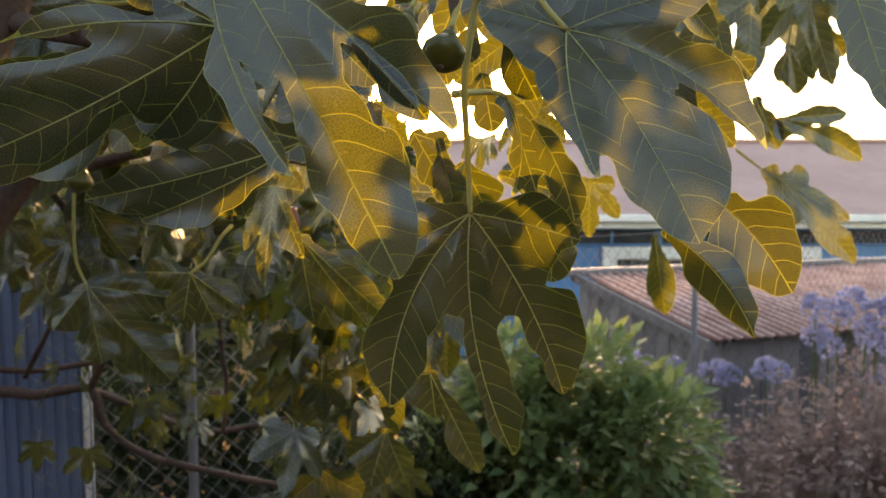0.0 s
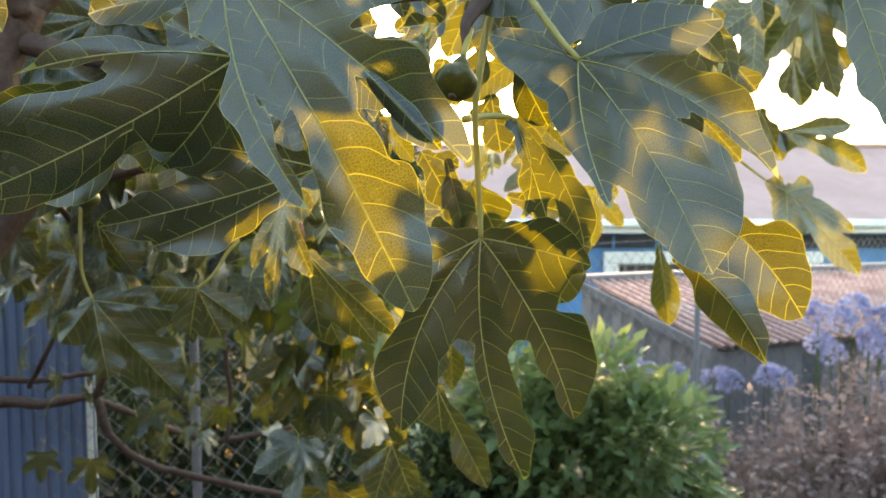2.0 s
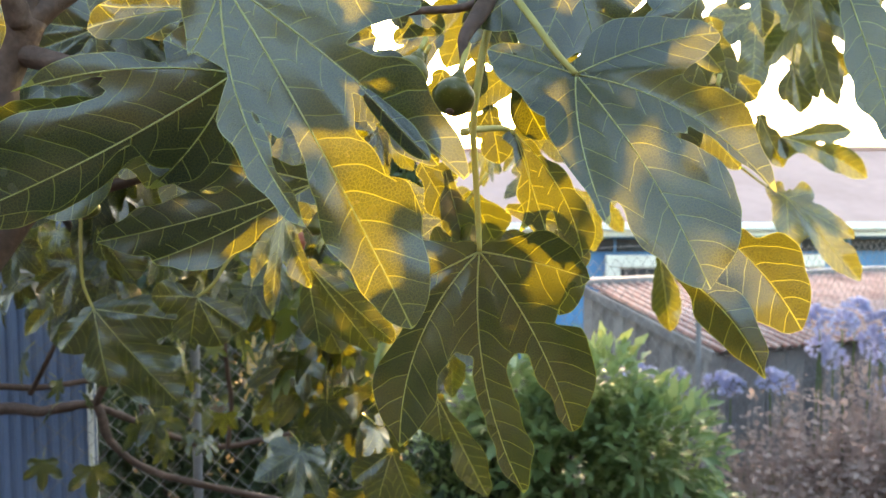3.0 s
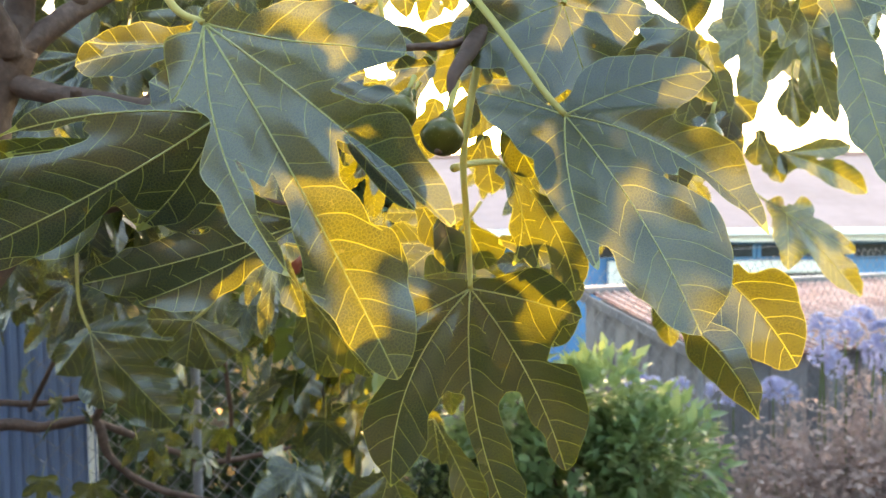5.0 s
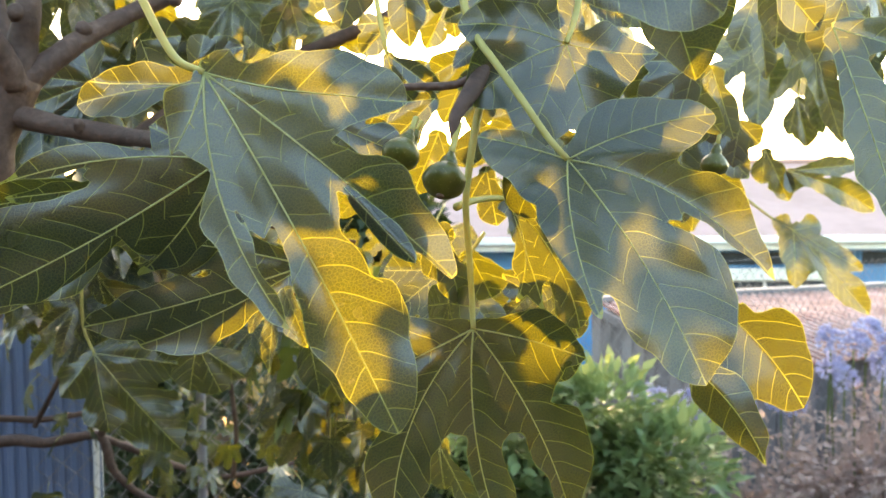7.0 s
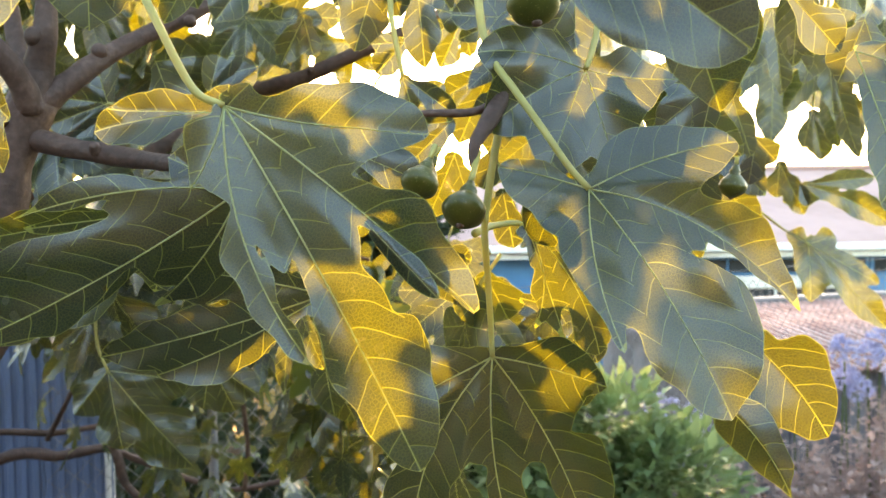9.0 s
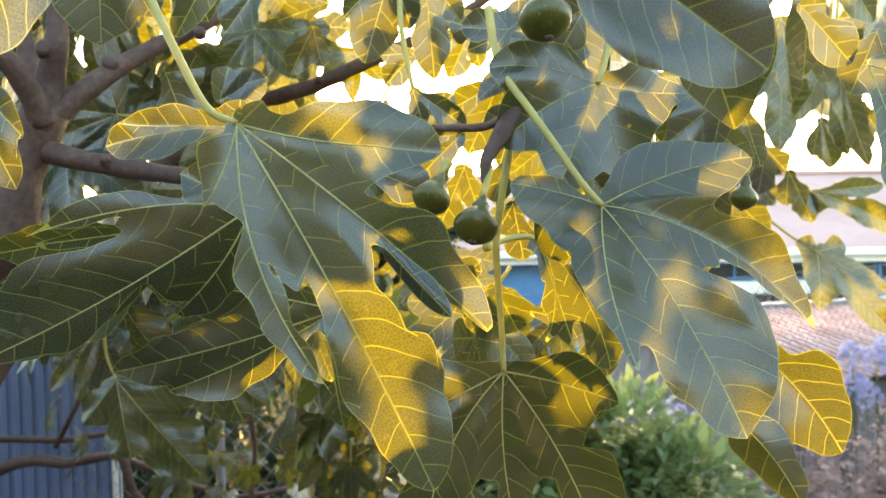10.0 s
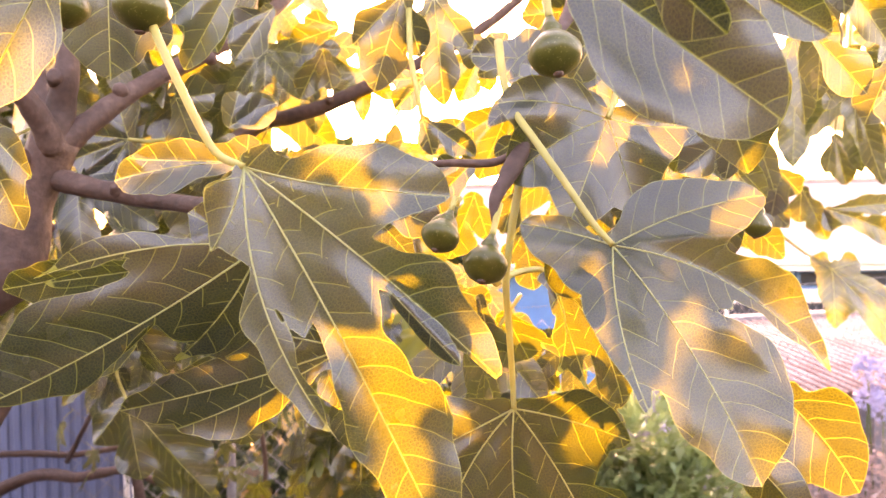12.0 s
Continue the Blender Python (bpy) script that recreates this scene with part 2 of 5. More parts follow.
def spline(points, steps):
    """A smooth line through the points."""
    pts = [Vector(q) for q in points]
    pts = [2 * pts[0] - pts[1]] + pts + [2 * pts[-1] - pts[-2]]
    out = []
    for i in range(1, len(pts) - 2):
        a, b, c, d = pts[i - 1:i + 3]
        for k in range(steps):
            t = k / steps
            out.append(0.5 * (2 * b + (c - a) * t + (2 * a - 5 * b + 4 * c - d) * t * t + (3 * b - a - 3 * c + d) * t ** 3))
    return out + [pts[-2]]


def tube(line, radii, sides=8, rough=0.0, seed=0.0):
    """Vertices and faces of a closed tube along a line; radii are spread evenly along it."""
    n = len(line)
    verts, faces = [], []
    normal = Vector((0.3, -1, 0.2))
    for i, p in enumerate(line):
        way = (line[min(i + 1, n - 1)] - line[max(i - 1, 0)]).normalized()
        normal = (normal - normal.dot(way) * way).normalized()
        other = way.cross(normal)
        f = i / (n - 1) * (len(radii) - 1)
        k = min(int(f), len(radii) - 2)
        r = radii[k] + (radii[k + 1] - radii[k]) * (f - k)
        for j in range(sides):
            a = 2 * math.pi * j / sides
            q = p + (normal * math.cos(a) + other * math.sin(a)) * r
            if rough:
                q = p + (q - p) * (1 + rough * noise.noise(q * 45 + Vector((seed, 0, 0))) + rough * noise.noise(q * 14))
            verts.append(q)
    for i in range(n - 1):
        for j in range(sides):
            faces.append((i * sides + j, i * sides + (j + 1) % sides, (i + 1) * sides + (j + 1) % sides, (i + 1) * sides + j))
    faces.append(tuple(range(sides - 1, -1, -1)))
    faces.append(tuple(range((n - 1) * sides, n * sides)))
    return verts, faces


def merged(name, pieces, material, smooth=True):
    verts, faces = [], []
    for vs, fs in pieces:
        k = len(verts)
        verts += list(vs)
        faces += [tuple(i + k for i in f) for f in fs]
    return mesh_of(name, verts, faces, material, smooth)


# ---- the fig leaf ----
def lobe_frame(lobe, x, y):
    """Distance along and across the bent centre line of a lobe."""
    angle, length, bend = lobe[0], lobe[1], lobe[5]
    a = radians(angle)
    s = x * math.sin(a) + y * math.cos(a)
    d = x * math.cos(a) - y * math.sin(a)
    u = np.clip(s / length, 0, 1)
    return s, d - 4 * bend * u * (1 - u), u


def leaf_sinuses(lobes, web, given):
    """The bays between neighbouring lobes, as angle and distance from the stalk."""
    order = sorted(lobes, key=lambda q: q[0])
    out = []
    for a, b in zip(order, order[1:]):
        mine = [q for q in given if a[0] <= q[0] <= b[0]]
        out.append(mine[0] if mine else ((a[0] + b[0]) / 2, min(web * lobes[0][1], 0.8 * a[1], 0.8 * b[1])))
    return order, out


def leaf_field(lobes, web, given, x, y, seed):
    """Above zero inside the leaf's outline: spoon-shaped lobes joined by a web round the stalk."""
    k = 0.0013
    total = 0
    order, bays = leaf_sinuses(lobes, web, given)
    for i, lobe in enumerate(order):
        s, d, u = lobe_frame(lobe, x, y)
        um, sharp = lobe[7] if len(lobe) > 7 else 0.64, lobe[6]
        tip = np.maximum(1 - (np.clip(u - um, 0, 1) / (1 - um)) ** (2.1 - 0.7 * sharp), 0) ** (0.62 + 0.38 * sharp)
        sides = []
        for bay, half, sign in ((bays[i] if i < len(bays) else None, lobe[2], 1), (bays[i - 1] if i else None, lobe[3], -1)):
            start, neck = 0.0, 0.22 * half
            if bay:
                bx, by = bay[1] * math.sin(radians(bay[0])), bay[1] * math.cos(radians(bay[0]))
                bs, bd, bu = lobe_frame(lobe, np.array(bx), np.array(by))
                start, neck = float(np.clip(bu, 0.05, um - 0.09)), float(np.clip(sign * bd, 0.1 * half, half))
            rise = np.clip((u - start) / (um - start), 0, 1)
            rise = rise * rise * (3 - 2 * rise)
            sides.append(np.where(u < um, neck + (half - neck) * rise, half * tip))
        half = np.where(d > 0, sides[0], sides[1])
        over = np.maximum(np.maximum(s - lobe[1], -3.0 * s), 0)
        total = total + np.exp(np.clip((half - np.hypot(d, over)) / k, -60, 60))
    ang, rad = [order[0][0] - 20], [0.0]
    for i, lobe in enumerate(order):
        near = [bays[j][1] for j in (i - 1, i) if 0 <= j < len(bays)] or [web * lobes[0][1]]
        ang.append(lobe[0])
        rad.append(min(0.85 * lobe[1], 1.1 * max(near)))
        if i < len(bays):
            ang.append(bays[i][0])
            rad.append(bays[i][1])
    ang.append(order[-1][0] + 20)
    rad.append(0.0)
    body = np.interp(np.degrees(np.arctan2(x, y)), ang, rad) - np.hypot(x, y)
    total = total + np.exp(np.clip(body / k, -60, 60))
    edge = 0.0013 * np.sin(150 * x + 2 * np.sin(95 * y + seed) + seed) + 0.0009 * np.sin(170 * y + 1.5 * np.sin(120 * x) + 2 * seed)
    return k * np.log(total + 1e-30) + edge


def leaf_height(lobes, x, y, seed, fold, curl, wave, keel=0.0):
    """How far the blade stands out of its plane."""
    lobes = [q for q in lobes if len(q) < 9]
    span = lobes[0][1]
    top, low, near = 0, 1e-9, np.full(np.shape(x), 9.0)
    for lobe in lobes:
        s, d, u = lobe_frame(lobe, x, y)
        dist = np.hypot(d, np.maximum(np.maximum(s - lobe[1], -s), 0))
        w = np.exp(-dist / (0.10 * span)) + 1e-6
        top, low = top + w * lobe[4] * np.clip(s / lobe[1], 0, 1.1) ** 1.4, low + w
        near = np.minimum(near, dist)
    r = np.hypot(x, y) / span
    z = keel * np.clip(-x, 0, 0.06) + top / low + fold * np.minimum(near, 0.035) - curl * span * r ** 2 * 0.5
    z = z + wave * (np.sin(34 * x + 2.5 * np.sin(22 * y) + seed) + np.sin(41 * y - 18 * x + 1.7 * seed) + 0.4 * np.sin(95 * y + 60 * x + seed)) * np.minimum(near / 0.03, 1.0)
    return z


def leaf_blade(name, lobes, web, given, step, seed, fold, curl, wave, keel=0.0):
    reach = max(q[1] + q[2] + q[3] for q in lobes) + 0.01
    n = int(2 * reach / step) + 1
    axis = (np.arange(n) - n // 2) * step
    gx, gy = np.meshgrid(axis, axis, indexing="ij")
    c = step / 2
    inside = leaf_field(lobes, web, given, gx[:-1, :-1] + c, gy[:-1, :-1] + c, seed) > 0
    count = np.zeros((n, n), int)
    for i, j in ((0, 0), (1, 0), (0, 1), (1, 1)):
        count[i:n - 1 + i, j:n - 1 + j] += inside
    used = count > 0
    index = -np.ones((n, n), int)
    index[used] = np.arange(used.sum())
    px, py = gx[used].astype(float), gy[used].astype(float)
    rim = count[used] < 4
    e = step * 0.2
    for _ in range(4):
        x, y = px[rim], py[rim]
        f0 = leaf_field(lobes, web, given, x, y, seed)
        fx = (leaf_field(lobes, web, given, x + e, y, seed) - leaf_field(lobes, web, given, x - e, y, seed)) / (2 * e)
        fy = (leaf_field(lobes, web, given, x, y + e, seed) - leaf_field(lobes, web, given, x, y - e, seed)) / (2 * e)
        g2 = np.maximum(fx * fx + fy * fy, 0.2)
        mx, my = -f0 * fx / g2, -f0 * fy / g2
        m = np.maximum(np.hypot(mx, my) / (0.45 * step), 1.0)
        px[rim] += mx / m
        py[rim] += my / m
    pz = leaf_height(lobes, px, py, seed, fold, curl, wave, keel)
    ii, jj = np.nonzero(inside)
    faces = np.stack([index[ii, jj], index[ii + 1, jj], index[ii + 1, jj + 1], index[ii, jj + 1]], 1)
    me = bpy.data.meshes.new(name)
    me.from_pydata(np.stack([px, py, pz], 1).tolist(), [], faces.tolist())
    me.materials.append(LEAF)
    me.polygons.foreach_set("use_smooth", [True] * len(me.polygons))
    lobed, lobes = lobes, [q for q in lobes if len(q) < 9]
    cx, cy = px[faces].mean(1), py[faces].mean(1)
    best, which = np.full(len(faces), 9.0), np.zeros(len(faces), int)
    for i, lobe in enumerate(lobes):
        s, d, u = lobe_frame(lobe, cx, cy)
        dist = np.hypot(d, np.maximum(np.maximum(s - lobe[1], -s), 0))
        which, best = np.where(dist < best, i, which), np.minimum(best, dist)
    uv = np.zeros((len(faces), 4, 2))
    for i, lobe in enumerate(lobes):
        s, d, u = lobe_frame(lobe, px[faces], py[faces])
        mine = which == i
        uv[mine, :, 0], uv[mine, :, 1] = s[mine] + 0.4 * i, d[mine]
    rim_layer = me.attributes.new("rim", "FLOAT", "POINT")
    rim_layer.data.foreach_set("value", np.where(rim, 0.0, np.clip(leaf_field(lobed, web, given, px, py, seed), 0, 0.02)))
    layer = me.uv_layers.new(name="veins")
    layer.data.foreach_set("uv", uv.ravel())
    me.update()
    return me


def leaf_veins(lobes, seed, fold, curl, wave, thick, keel=0.0):
    pieces = []
    for lobe in lobes:
        if len(lobe) > 8:
            continue
        a = radians(lobe[0])
        line = []
        for i in range(15):
            u = i / 14 * 0.97
            s, d = u * lobe[1], 4 * lobe[5] * u * (1 - u)
            x, y = s * math.sin(a) + d * math.cos(a), s * math.cos(a) - d * math.sin(a)
            z = float(leaf_height(lobes, np.array([x]), np.array([y]), seed, fold, curl, wave, keel)[0])
            line.append(Vector((x, y, z + 0.0002)))
        pieces.append(tube(line, [thick, thick * 0.75, thick * 0.5, thick * 0.18], 6))
    return merged("vein", pieces, VEIN)


fig_tree = thing("fig_tree", Matrix.Identity(4), "fig tree with large lobed leaves, green figs and grey-brown branches", "tree")
leaf_count = [0]


def fig_leaf(base, tip, face, lobes, web=0.4, stalk=None, fold=0.20, curl=0.10, wave=0.0038, step=0.0035, bays=(), label="", keel=0.0):
    """One leaf from the end of its stalk to its tip; lobes: angle from the midrib, length, half width to either side, lift, bend, sharpness and, if they are given, where it is widest and a mark for a bulge of the blade with no vein of its own."""
    leaf_count[0] += 1
    seed = leaf_count[0] * 1.37
    base, tip = Vector(base), Vector(tip)
    y = (tip - base).normalized()
    z = Vector(face)
    z = (z - z.dot(y) * y).normalized()
    x = y.cross(z)
    m = Matrix(((x.x, y.x, z.x, base.x), (x.y, y.y, z.y, base.y), (x.z, y.z, z.z, base.z), (0, 0, 0, 1)))
    leaf = part("leaf", leaf_blade("leaf", lobes, web, bays, step, seed, fold, curl, wave, keel), fig_tree, label)
    leaf.matrix_basis = m
    part("vein", leaf_veins(lobes, seed, fold, curl, wave, min(0.0008, 0.0042 * lobes[0][1]), keel), leaf, "pale yellow-green vein")
    if stalk:
        back = m.inverted()
        line = spline([Vector((0, 0, 0.0005))] + [back @ Vector(q) for q in stalk], 8)
        vs, fs = tube(line, [0.0021, 0.0025, 0.0028, 0.0034], 10)
        part("petiole", mesh_of("petiole", vs, fs, STALK), leaf, "smooth yellow-green leaf stalk")
    return leaf


# ---- the leaves nearest to the camera ----
# large pale leaf hanging in front
fig_leaf((-0.137, 0.479, 1.751), (-0.024, 0.435, 1.555), (0.163, -0.940, 0.301), [(-0, 0.235, 0.021, 0.034, 0.000, -0.003, 0.0, 0.69), (8, 0.166, 0.014, 0.007, -0.009, 0.015, 0.6, 0.51), (47, 0.053, 0.017, 0.010, -0.006, -0.003, 0.8, 0.38), (-21, 0.188, 0.005, 0.023, -0.009, -0.002, 0.0, 0.65), (-51, 0.118, 0.017, 0.027, 0.003, 0.005, 0.1, 0.60), (-5, 0.168, 0.012, 0.017, 0.000, 0.003, 0.0, 0.85, 1)], 0.40, stalk=[(-0.156, 0.483, 1.762), (-0.181, 0.499, 1.802), (-0.205, 0.520, 1.843), (-0.227, 0.550, 1.882)], step=0.0028, fold=0.10, keel=0.30, bays=[(3, 0.094), (23, 0.060), (-18, 0.103), (-30, 0.085), (-5, 0.150)])
# large broad leaf
fig_leaf((0.081, 0.535, 1.702), (0.148, 0.477, 1.569), (0.110, -0.892, 0.439), [(-3, 0.163, 0.034, 0.049, 0.000, -0.006, 0.2, 0.61), (-35, 0.154, 0.008, 0.026, -0.004, -0.017, 1.0, 0.67), (-85, 0.108, 0.031, 0.026, 0.010, -0.006, 0.0, 0.30), (123, 0.061, 0.009, 0.027, 0.011, 0.003, 0.0, 0.51), (18, 0.108, 0.010, 0.014, 0.004, 0.006, 0.5, 0.50)], 0.36, stalk=[(0.069, 0.540, 1.717), (0.053, 0.555, 1.744), (0.036, 0.576, 1.773), (0.023, 0.596, 1.796), (0.016, 0.617, 1.822), (0.013, 0.638, 1.855)], step=0.0028, bays=[(-30, 0.075), (-64, 0.071), (13, 0.096), (58, 0.040)])
# five-lobed leaf hanging straight down
fig_leaf((0.021, 0.619, 1.579), (0.052, 0.605, 1.394), (0.068, -0.994, 0.086), [(-1, 0.193, 0.008, 0.020, 0.000, 0.014, 0.7, 0.82), (32, 0.162, 0.027, 0.024, 0.009, 0.017, 1.0, 0.76), (-18, 0.159, 0.012, 0.035, 0.003, -0.008, 0.0, 0.56), (-66, 0.083, 0.016, 0.024, 0.025, -0.002, 0.0, 0.52), (75, 0.086, 0.033, 0.025, 0.015, -0.001, 0.2, 0.54)], 0.42, stalk=[(0.020, 0.620, 1.606), (0.018, 0.618, 1.640), (0.016, 0.611, 1.674), (0.019, 0.608, 1.703), (0.024, 0.610, 1.733), (0.031, 0.622, 1.761)], step=0.0028, bays=[(-10, 0.082), (23, 0.078), (-34, 0.079), (56, 0.083)])
# dark leaf reaching sideways
fig_leaf((-0.145, 0.537, 1.704), (-0.324, 0.474, 1.604), (0.352, -0.934, -0.070), [(-2, 0.188, 0.043, 0.019, 0.000, -0.005, 1.0, 0.75), (20, 0.139, 0.013, 0.005, -0.005, 0.009, 1.0, 0.60), (-28, 0.094, 0.005, 0.018, -0.034, -0.005, 0.4, 0.55), (54, 0.047, 0.022, 0.022, -0.028, 0.000, 0.3, 0.64)], 0.42, fold=0.06, bays=[(17, 0.080), (-9, 0.083)])

fig_leaf((-0.252, 0.612, 1.692), (-0.363, 0.607, 1.670), (0.116, -0.918, -0.379), [(0, 0.113, 0.019, 0.019, 0.000, 0.000, 0.4), (-25, 0.112, 0.018, 0.018, -0.000, 0.000, 0.3)], 0.40)
# leaf below it
fig_leaf((-0.097, 0.572, 1.632), (-0.254, 0.559, 1.591), (0.075, -0.990, 0.100), [(0, 0.163, 0.019, 0.019, -0.000, -0.003, 0.3), (24, 0.127, 0.022, 0.022, -0.005, 0.003, 0.3), (-10, 0.132, 0.020, 0.020, -0.012, -0.004, 0.3)], 0.40)
# leaf with spread veins
fig_leaf((0.091, 0.614, 1.792), (0.067, 0.585, 1.717), (0.118, -0.980, -0.080), [(4, 0.089, 0.026, 0.026, 0.000, 0.000, 0.3, 0.64), (39, 0.087, 0.024, 0.024, -0.013, 0.005, 0.3, 0.64), (-37, 0.073, 0.024, 0.023, -0.008, 0.001, 0.2, 0.72), (-106, 0.072, 0.023, 0.021, 0.006, 0.003, 1.0, 0.44), (74, 0.084, 0.021, 0.028, 0.009, 0.007, 0.0, 0.33)], 0.62, stalk=[(0.097, 0.619, 1.807), (0.103, 0.631, 1.830), (0.106, 0.662, 1.863), (0.101, 0.714, 1.910)])
# broad leaf overhead
fig_leaf((0.035, 0.392, 1.837), (0.137, 0.389, 1.763), (0.023, -0.998, 0.065), [(1, 0.125, 0.040, 0.037, 0.000, 0.001, 0.0, 0.44), (-70, 0.049, 0.019, 0.019, 0.000, 0.000, 0.3, 0.64)], 0.50)

fig_leaf((0.062, 0.363, 1.829), (0.102, 0.369, 1.795), (-0.154, -0.930, -0.334), [(-0, 0.054, 0.014, 0.012, 0.000, 0.000, 0.5)], 0.40)
# leaf behind it
fig_leaf((0.097, 0.456, 1.866), (0.144, 0.464, 1.742), (-0.014, -0.997, -0.073), [(0, 0.133, 0.021, 0.032, 0.000, 0.000, 0.5), (-39, 0.102, 0.018, 0.018, -0.000, 0.000, 0.3)], 0.50)
# sunlit yellow leaf
fig_leaf((0.222, 0.639, 1.585), (0.272, 0.614, 1.518), (-0.117, -0.956, 0.271), [(0, 0.086, 0.028, 0.026, 0.000, -0.004, 0.0, 0.58), (32, 0.068, 0.018, 0.020, -0.001, 0.000, 0.0, 0.60, 1), (-30, 0.060, 0.018, 0.018, -0.001, 0.000, 0.1, 0.60, 1)], 0.72, wave=0.003, bays=[(17, 0.066), (-15, 0.064)])
# narrow folded leaf
fig_leaf((0.160, 0.573, 1.568), (0.222, 0.553, 1.500), (-0.256, -0.965, 0.051), [(4, 0.098, 0.018, 0.016, 0.000, -0.008, 0.4, 0.45)], 0.30, fold=-0.4, step=0.002)
# narrow hanging leaf
fig_leaf((0.503, 1.896, 1.484), (0.528, 1.881, 1.294), (-0.256, -0.966, 0.040), [(-0, 0.192, 0.035, 0.035, -0.000, 0.000, 0.3)], 0.30, fold=-0.5)
# yellow leaf behind the stalk
fig_leaf((0.054, 0.686, 1.675), (0.110, 0.668, 1.568), (-0.039, -0.988, 0.147), [(-1, 0.120, 0.016, 0.016, 0.000, -0.010, 0.0, 0.81), (10, 0.104, 0.014, 0.005, -0.006, -0.000, 0.8, 0.52), (24, 0.083, 0.005, 0.012, -0.004, -0.010, 0.4, 0.72)], 0.42, stalk=[(0.044, 0.686, 1.679), (0.024, 0.666, 1.677), (0.009, 0.636, 1.672)], bays=[(0, 0.068), (13, 0.029)])
# small curled leaf
fig_leaf((0.042, 0.578, 1.709), (0.069, 0.585, 1.661), (-0.074, -0.982, -0.176), [(-0, 0.055, 0.015, 0.015, 0.000, 0.000, 0.3)], 0.30, fold=0.6, curl=0.5)
# round leaf behind
fig_leaf((0.022, 0.858, 1.624), (0.047, 0.865, 1.573), (-0.059, -0.984, -0.166), [(0, 0.057, 0.029, 0.029, -0.000, 0.000, 0.3), (44, 0.043, 0.015, 0.015, 0.000, 0.000, 0.3)], 0.50)

fig_leaf((-0.005, 0.809, 1.646), (0.014, 0.805, 1.572), (0.002, -0.998, 0.059), [(0, 0.076, 0.017, 0.017, 0.000, 0.000, 0.3)], 0.40)
# leaf lit from behind
fig_leaf((-0.177, 0.618, 1.765), (-0.288, 0.633, 1.755), (-0.151, -0.975, 0.162), [(0, 0.113, 0.022, 0.022, 0.000, 0.004, 0.3), (101, 0.021, 0.013, 0.013, 0.002, 0.000, 0.3), (9, 0.084, 0.015, 0.015, -0.003, 0.000, 0.3)], 0.40)
# dark leaf in the crown
fig_leaf((-0.441, 1.011, 1.829), (-0.515, 1.007, 1.804), (0.037, -0.999, 0.038), [(-0, 0.079, 0.032, 0.032, -0.000, 0.000, 0.3), (-38, 0.073, 0.032, 0.032, -0.000, 0.000, 0.3), (26, 0.075, 0.028, 0.028, -0.000, 0.000, 0.3), (93, 0.061, 0.028, 0.028, -0.000, 0.000, 0.3), (-75, 0.083, 0.035, 0.035, -0.000, 0.000, 0.3)], 0.60, stalk=[(-0.409, 1.012, 1.826), (-0.367, 1.034, 1.836)])
# leaf close by, lit from behind
fig_leaf((-0.188, 0.402, 1.869), (-0.252, 0.407, 1.777), (-0.130, -0.991, 0.045), [(-0, 0.112, 0.028, 0.028, -0.000, 0.000, 0.3), (-30, 0.038, 0.012, 0.012, -0.000, 0.000, 0.3)], 0.50)

fig_leaf((-0.336, 0.533, 1.799), (-0.290, 0.512, 1.717), (-0.263, -0.959, 0.104), [(0, 0.097, 0.019, 0.019, 0.000, 0.000, 0.3), (-17, 0.076, 0.012, 0.012, 0.000, 0.000, 0.3)], 0.50)
# leaf with straight side veins
fig_leaf((-0.289, 0.640, 1.925), (-0.288, 0.637, 1.834), (0.295, -0.955, 0.032), [(0, 0.091, 0.031, 0.031, -0.000, 0.000, 0.3), (-30, 0.079, 0.022, 0.022, 0.000, 0.000, 0.3)], 0.50)

fig_leaf((-0.257, 0.722, 1.946), (-0.234, 0.731, 1.874), (0.255, -0.966, -0.038), [(0, 0.076, 0.023, 0.023, -0.000, 0.000, 0.3)], 0.40)

fig_leaf((-0.191, 0.685, 1.942), (-0.261, 0.680, 1.889), (0.047, -0.998, 0.030), [(0, 0.088, 0.019, 0.019, 0.000, 0.000, 0.3), (-22, 0.109, 0.016, 0.016, 0.000, 0.000, 0.3)], 0.40)
# leaves against the light
fig_leaf((-0.078, 0.829, 1.946), (-0.107, 0.824, 1.852), (0.05, -0.99, 0.10), [(0, 0.098, 0.028, 0.025, 0.000, 0.000, 0.4), (30, 0.068, 0.017, 0.017, -0.006, 0.000, 0.3), (-34, 0.062, 0.016, 0.016, -0.006, 0.000, 0.3)], 0.55)

fig_leaf((-0.049, 0.890, 1.961), (-0.039, 0.886, 1.844), (0.05, -0.99, 0.10), [(0, 0.117, 0.022, 0.021, 0.000, 0.000, 0.5), (-32, 0.067, 0.016, 0.016, -0.008, 0.000, 0.3), (30, 0.061, 0.016, 0.016, -0.006, 0.000, 0.3)], 0.50)

fig_leaf((-0.056, 0.785, 1.818), (-0.005, 0.785, 1.781), (0.05, -0.99, 0.10), [(0, 0.063, 0.013, 0.013, 0.000, 0.000, 0.6), (38, 0.038, 0.010, 0.010, -0.004, 0.000, 0.4)], 0.40, stalk=[(-0.060, 0.785, 1.840), (-0.068, 0.807, 1.882), (-0.071, 0.828, 1.932)])

fig_leaf((0.034, 0.951, 1.903), (-0.028, 0.950, 1.924), (0.05, -0.99, 0.10), [(0, 0.065, 0.020, 0.020, 0.000, 0.000, 0.4), (40, 0.043, 0.014, 0.014, -0.006, 0.000, 0.3), (-40, 0.039, 0.013, 0.013, -0.006, 0.000, 0.3)], 0.50)

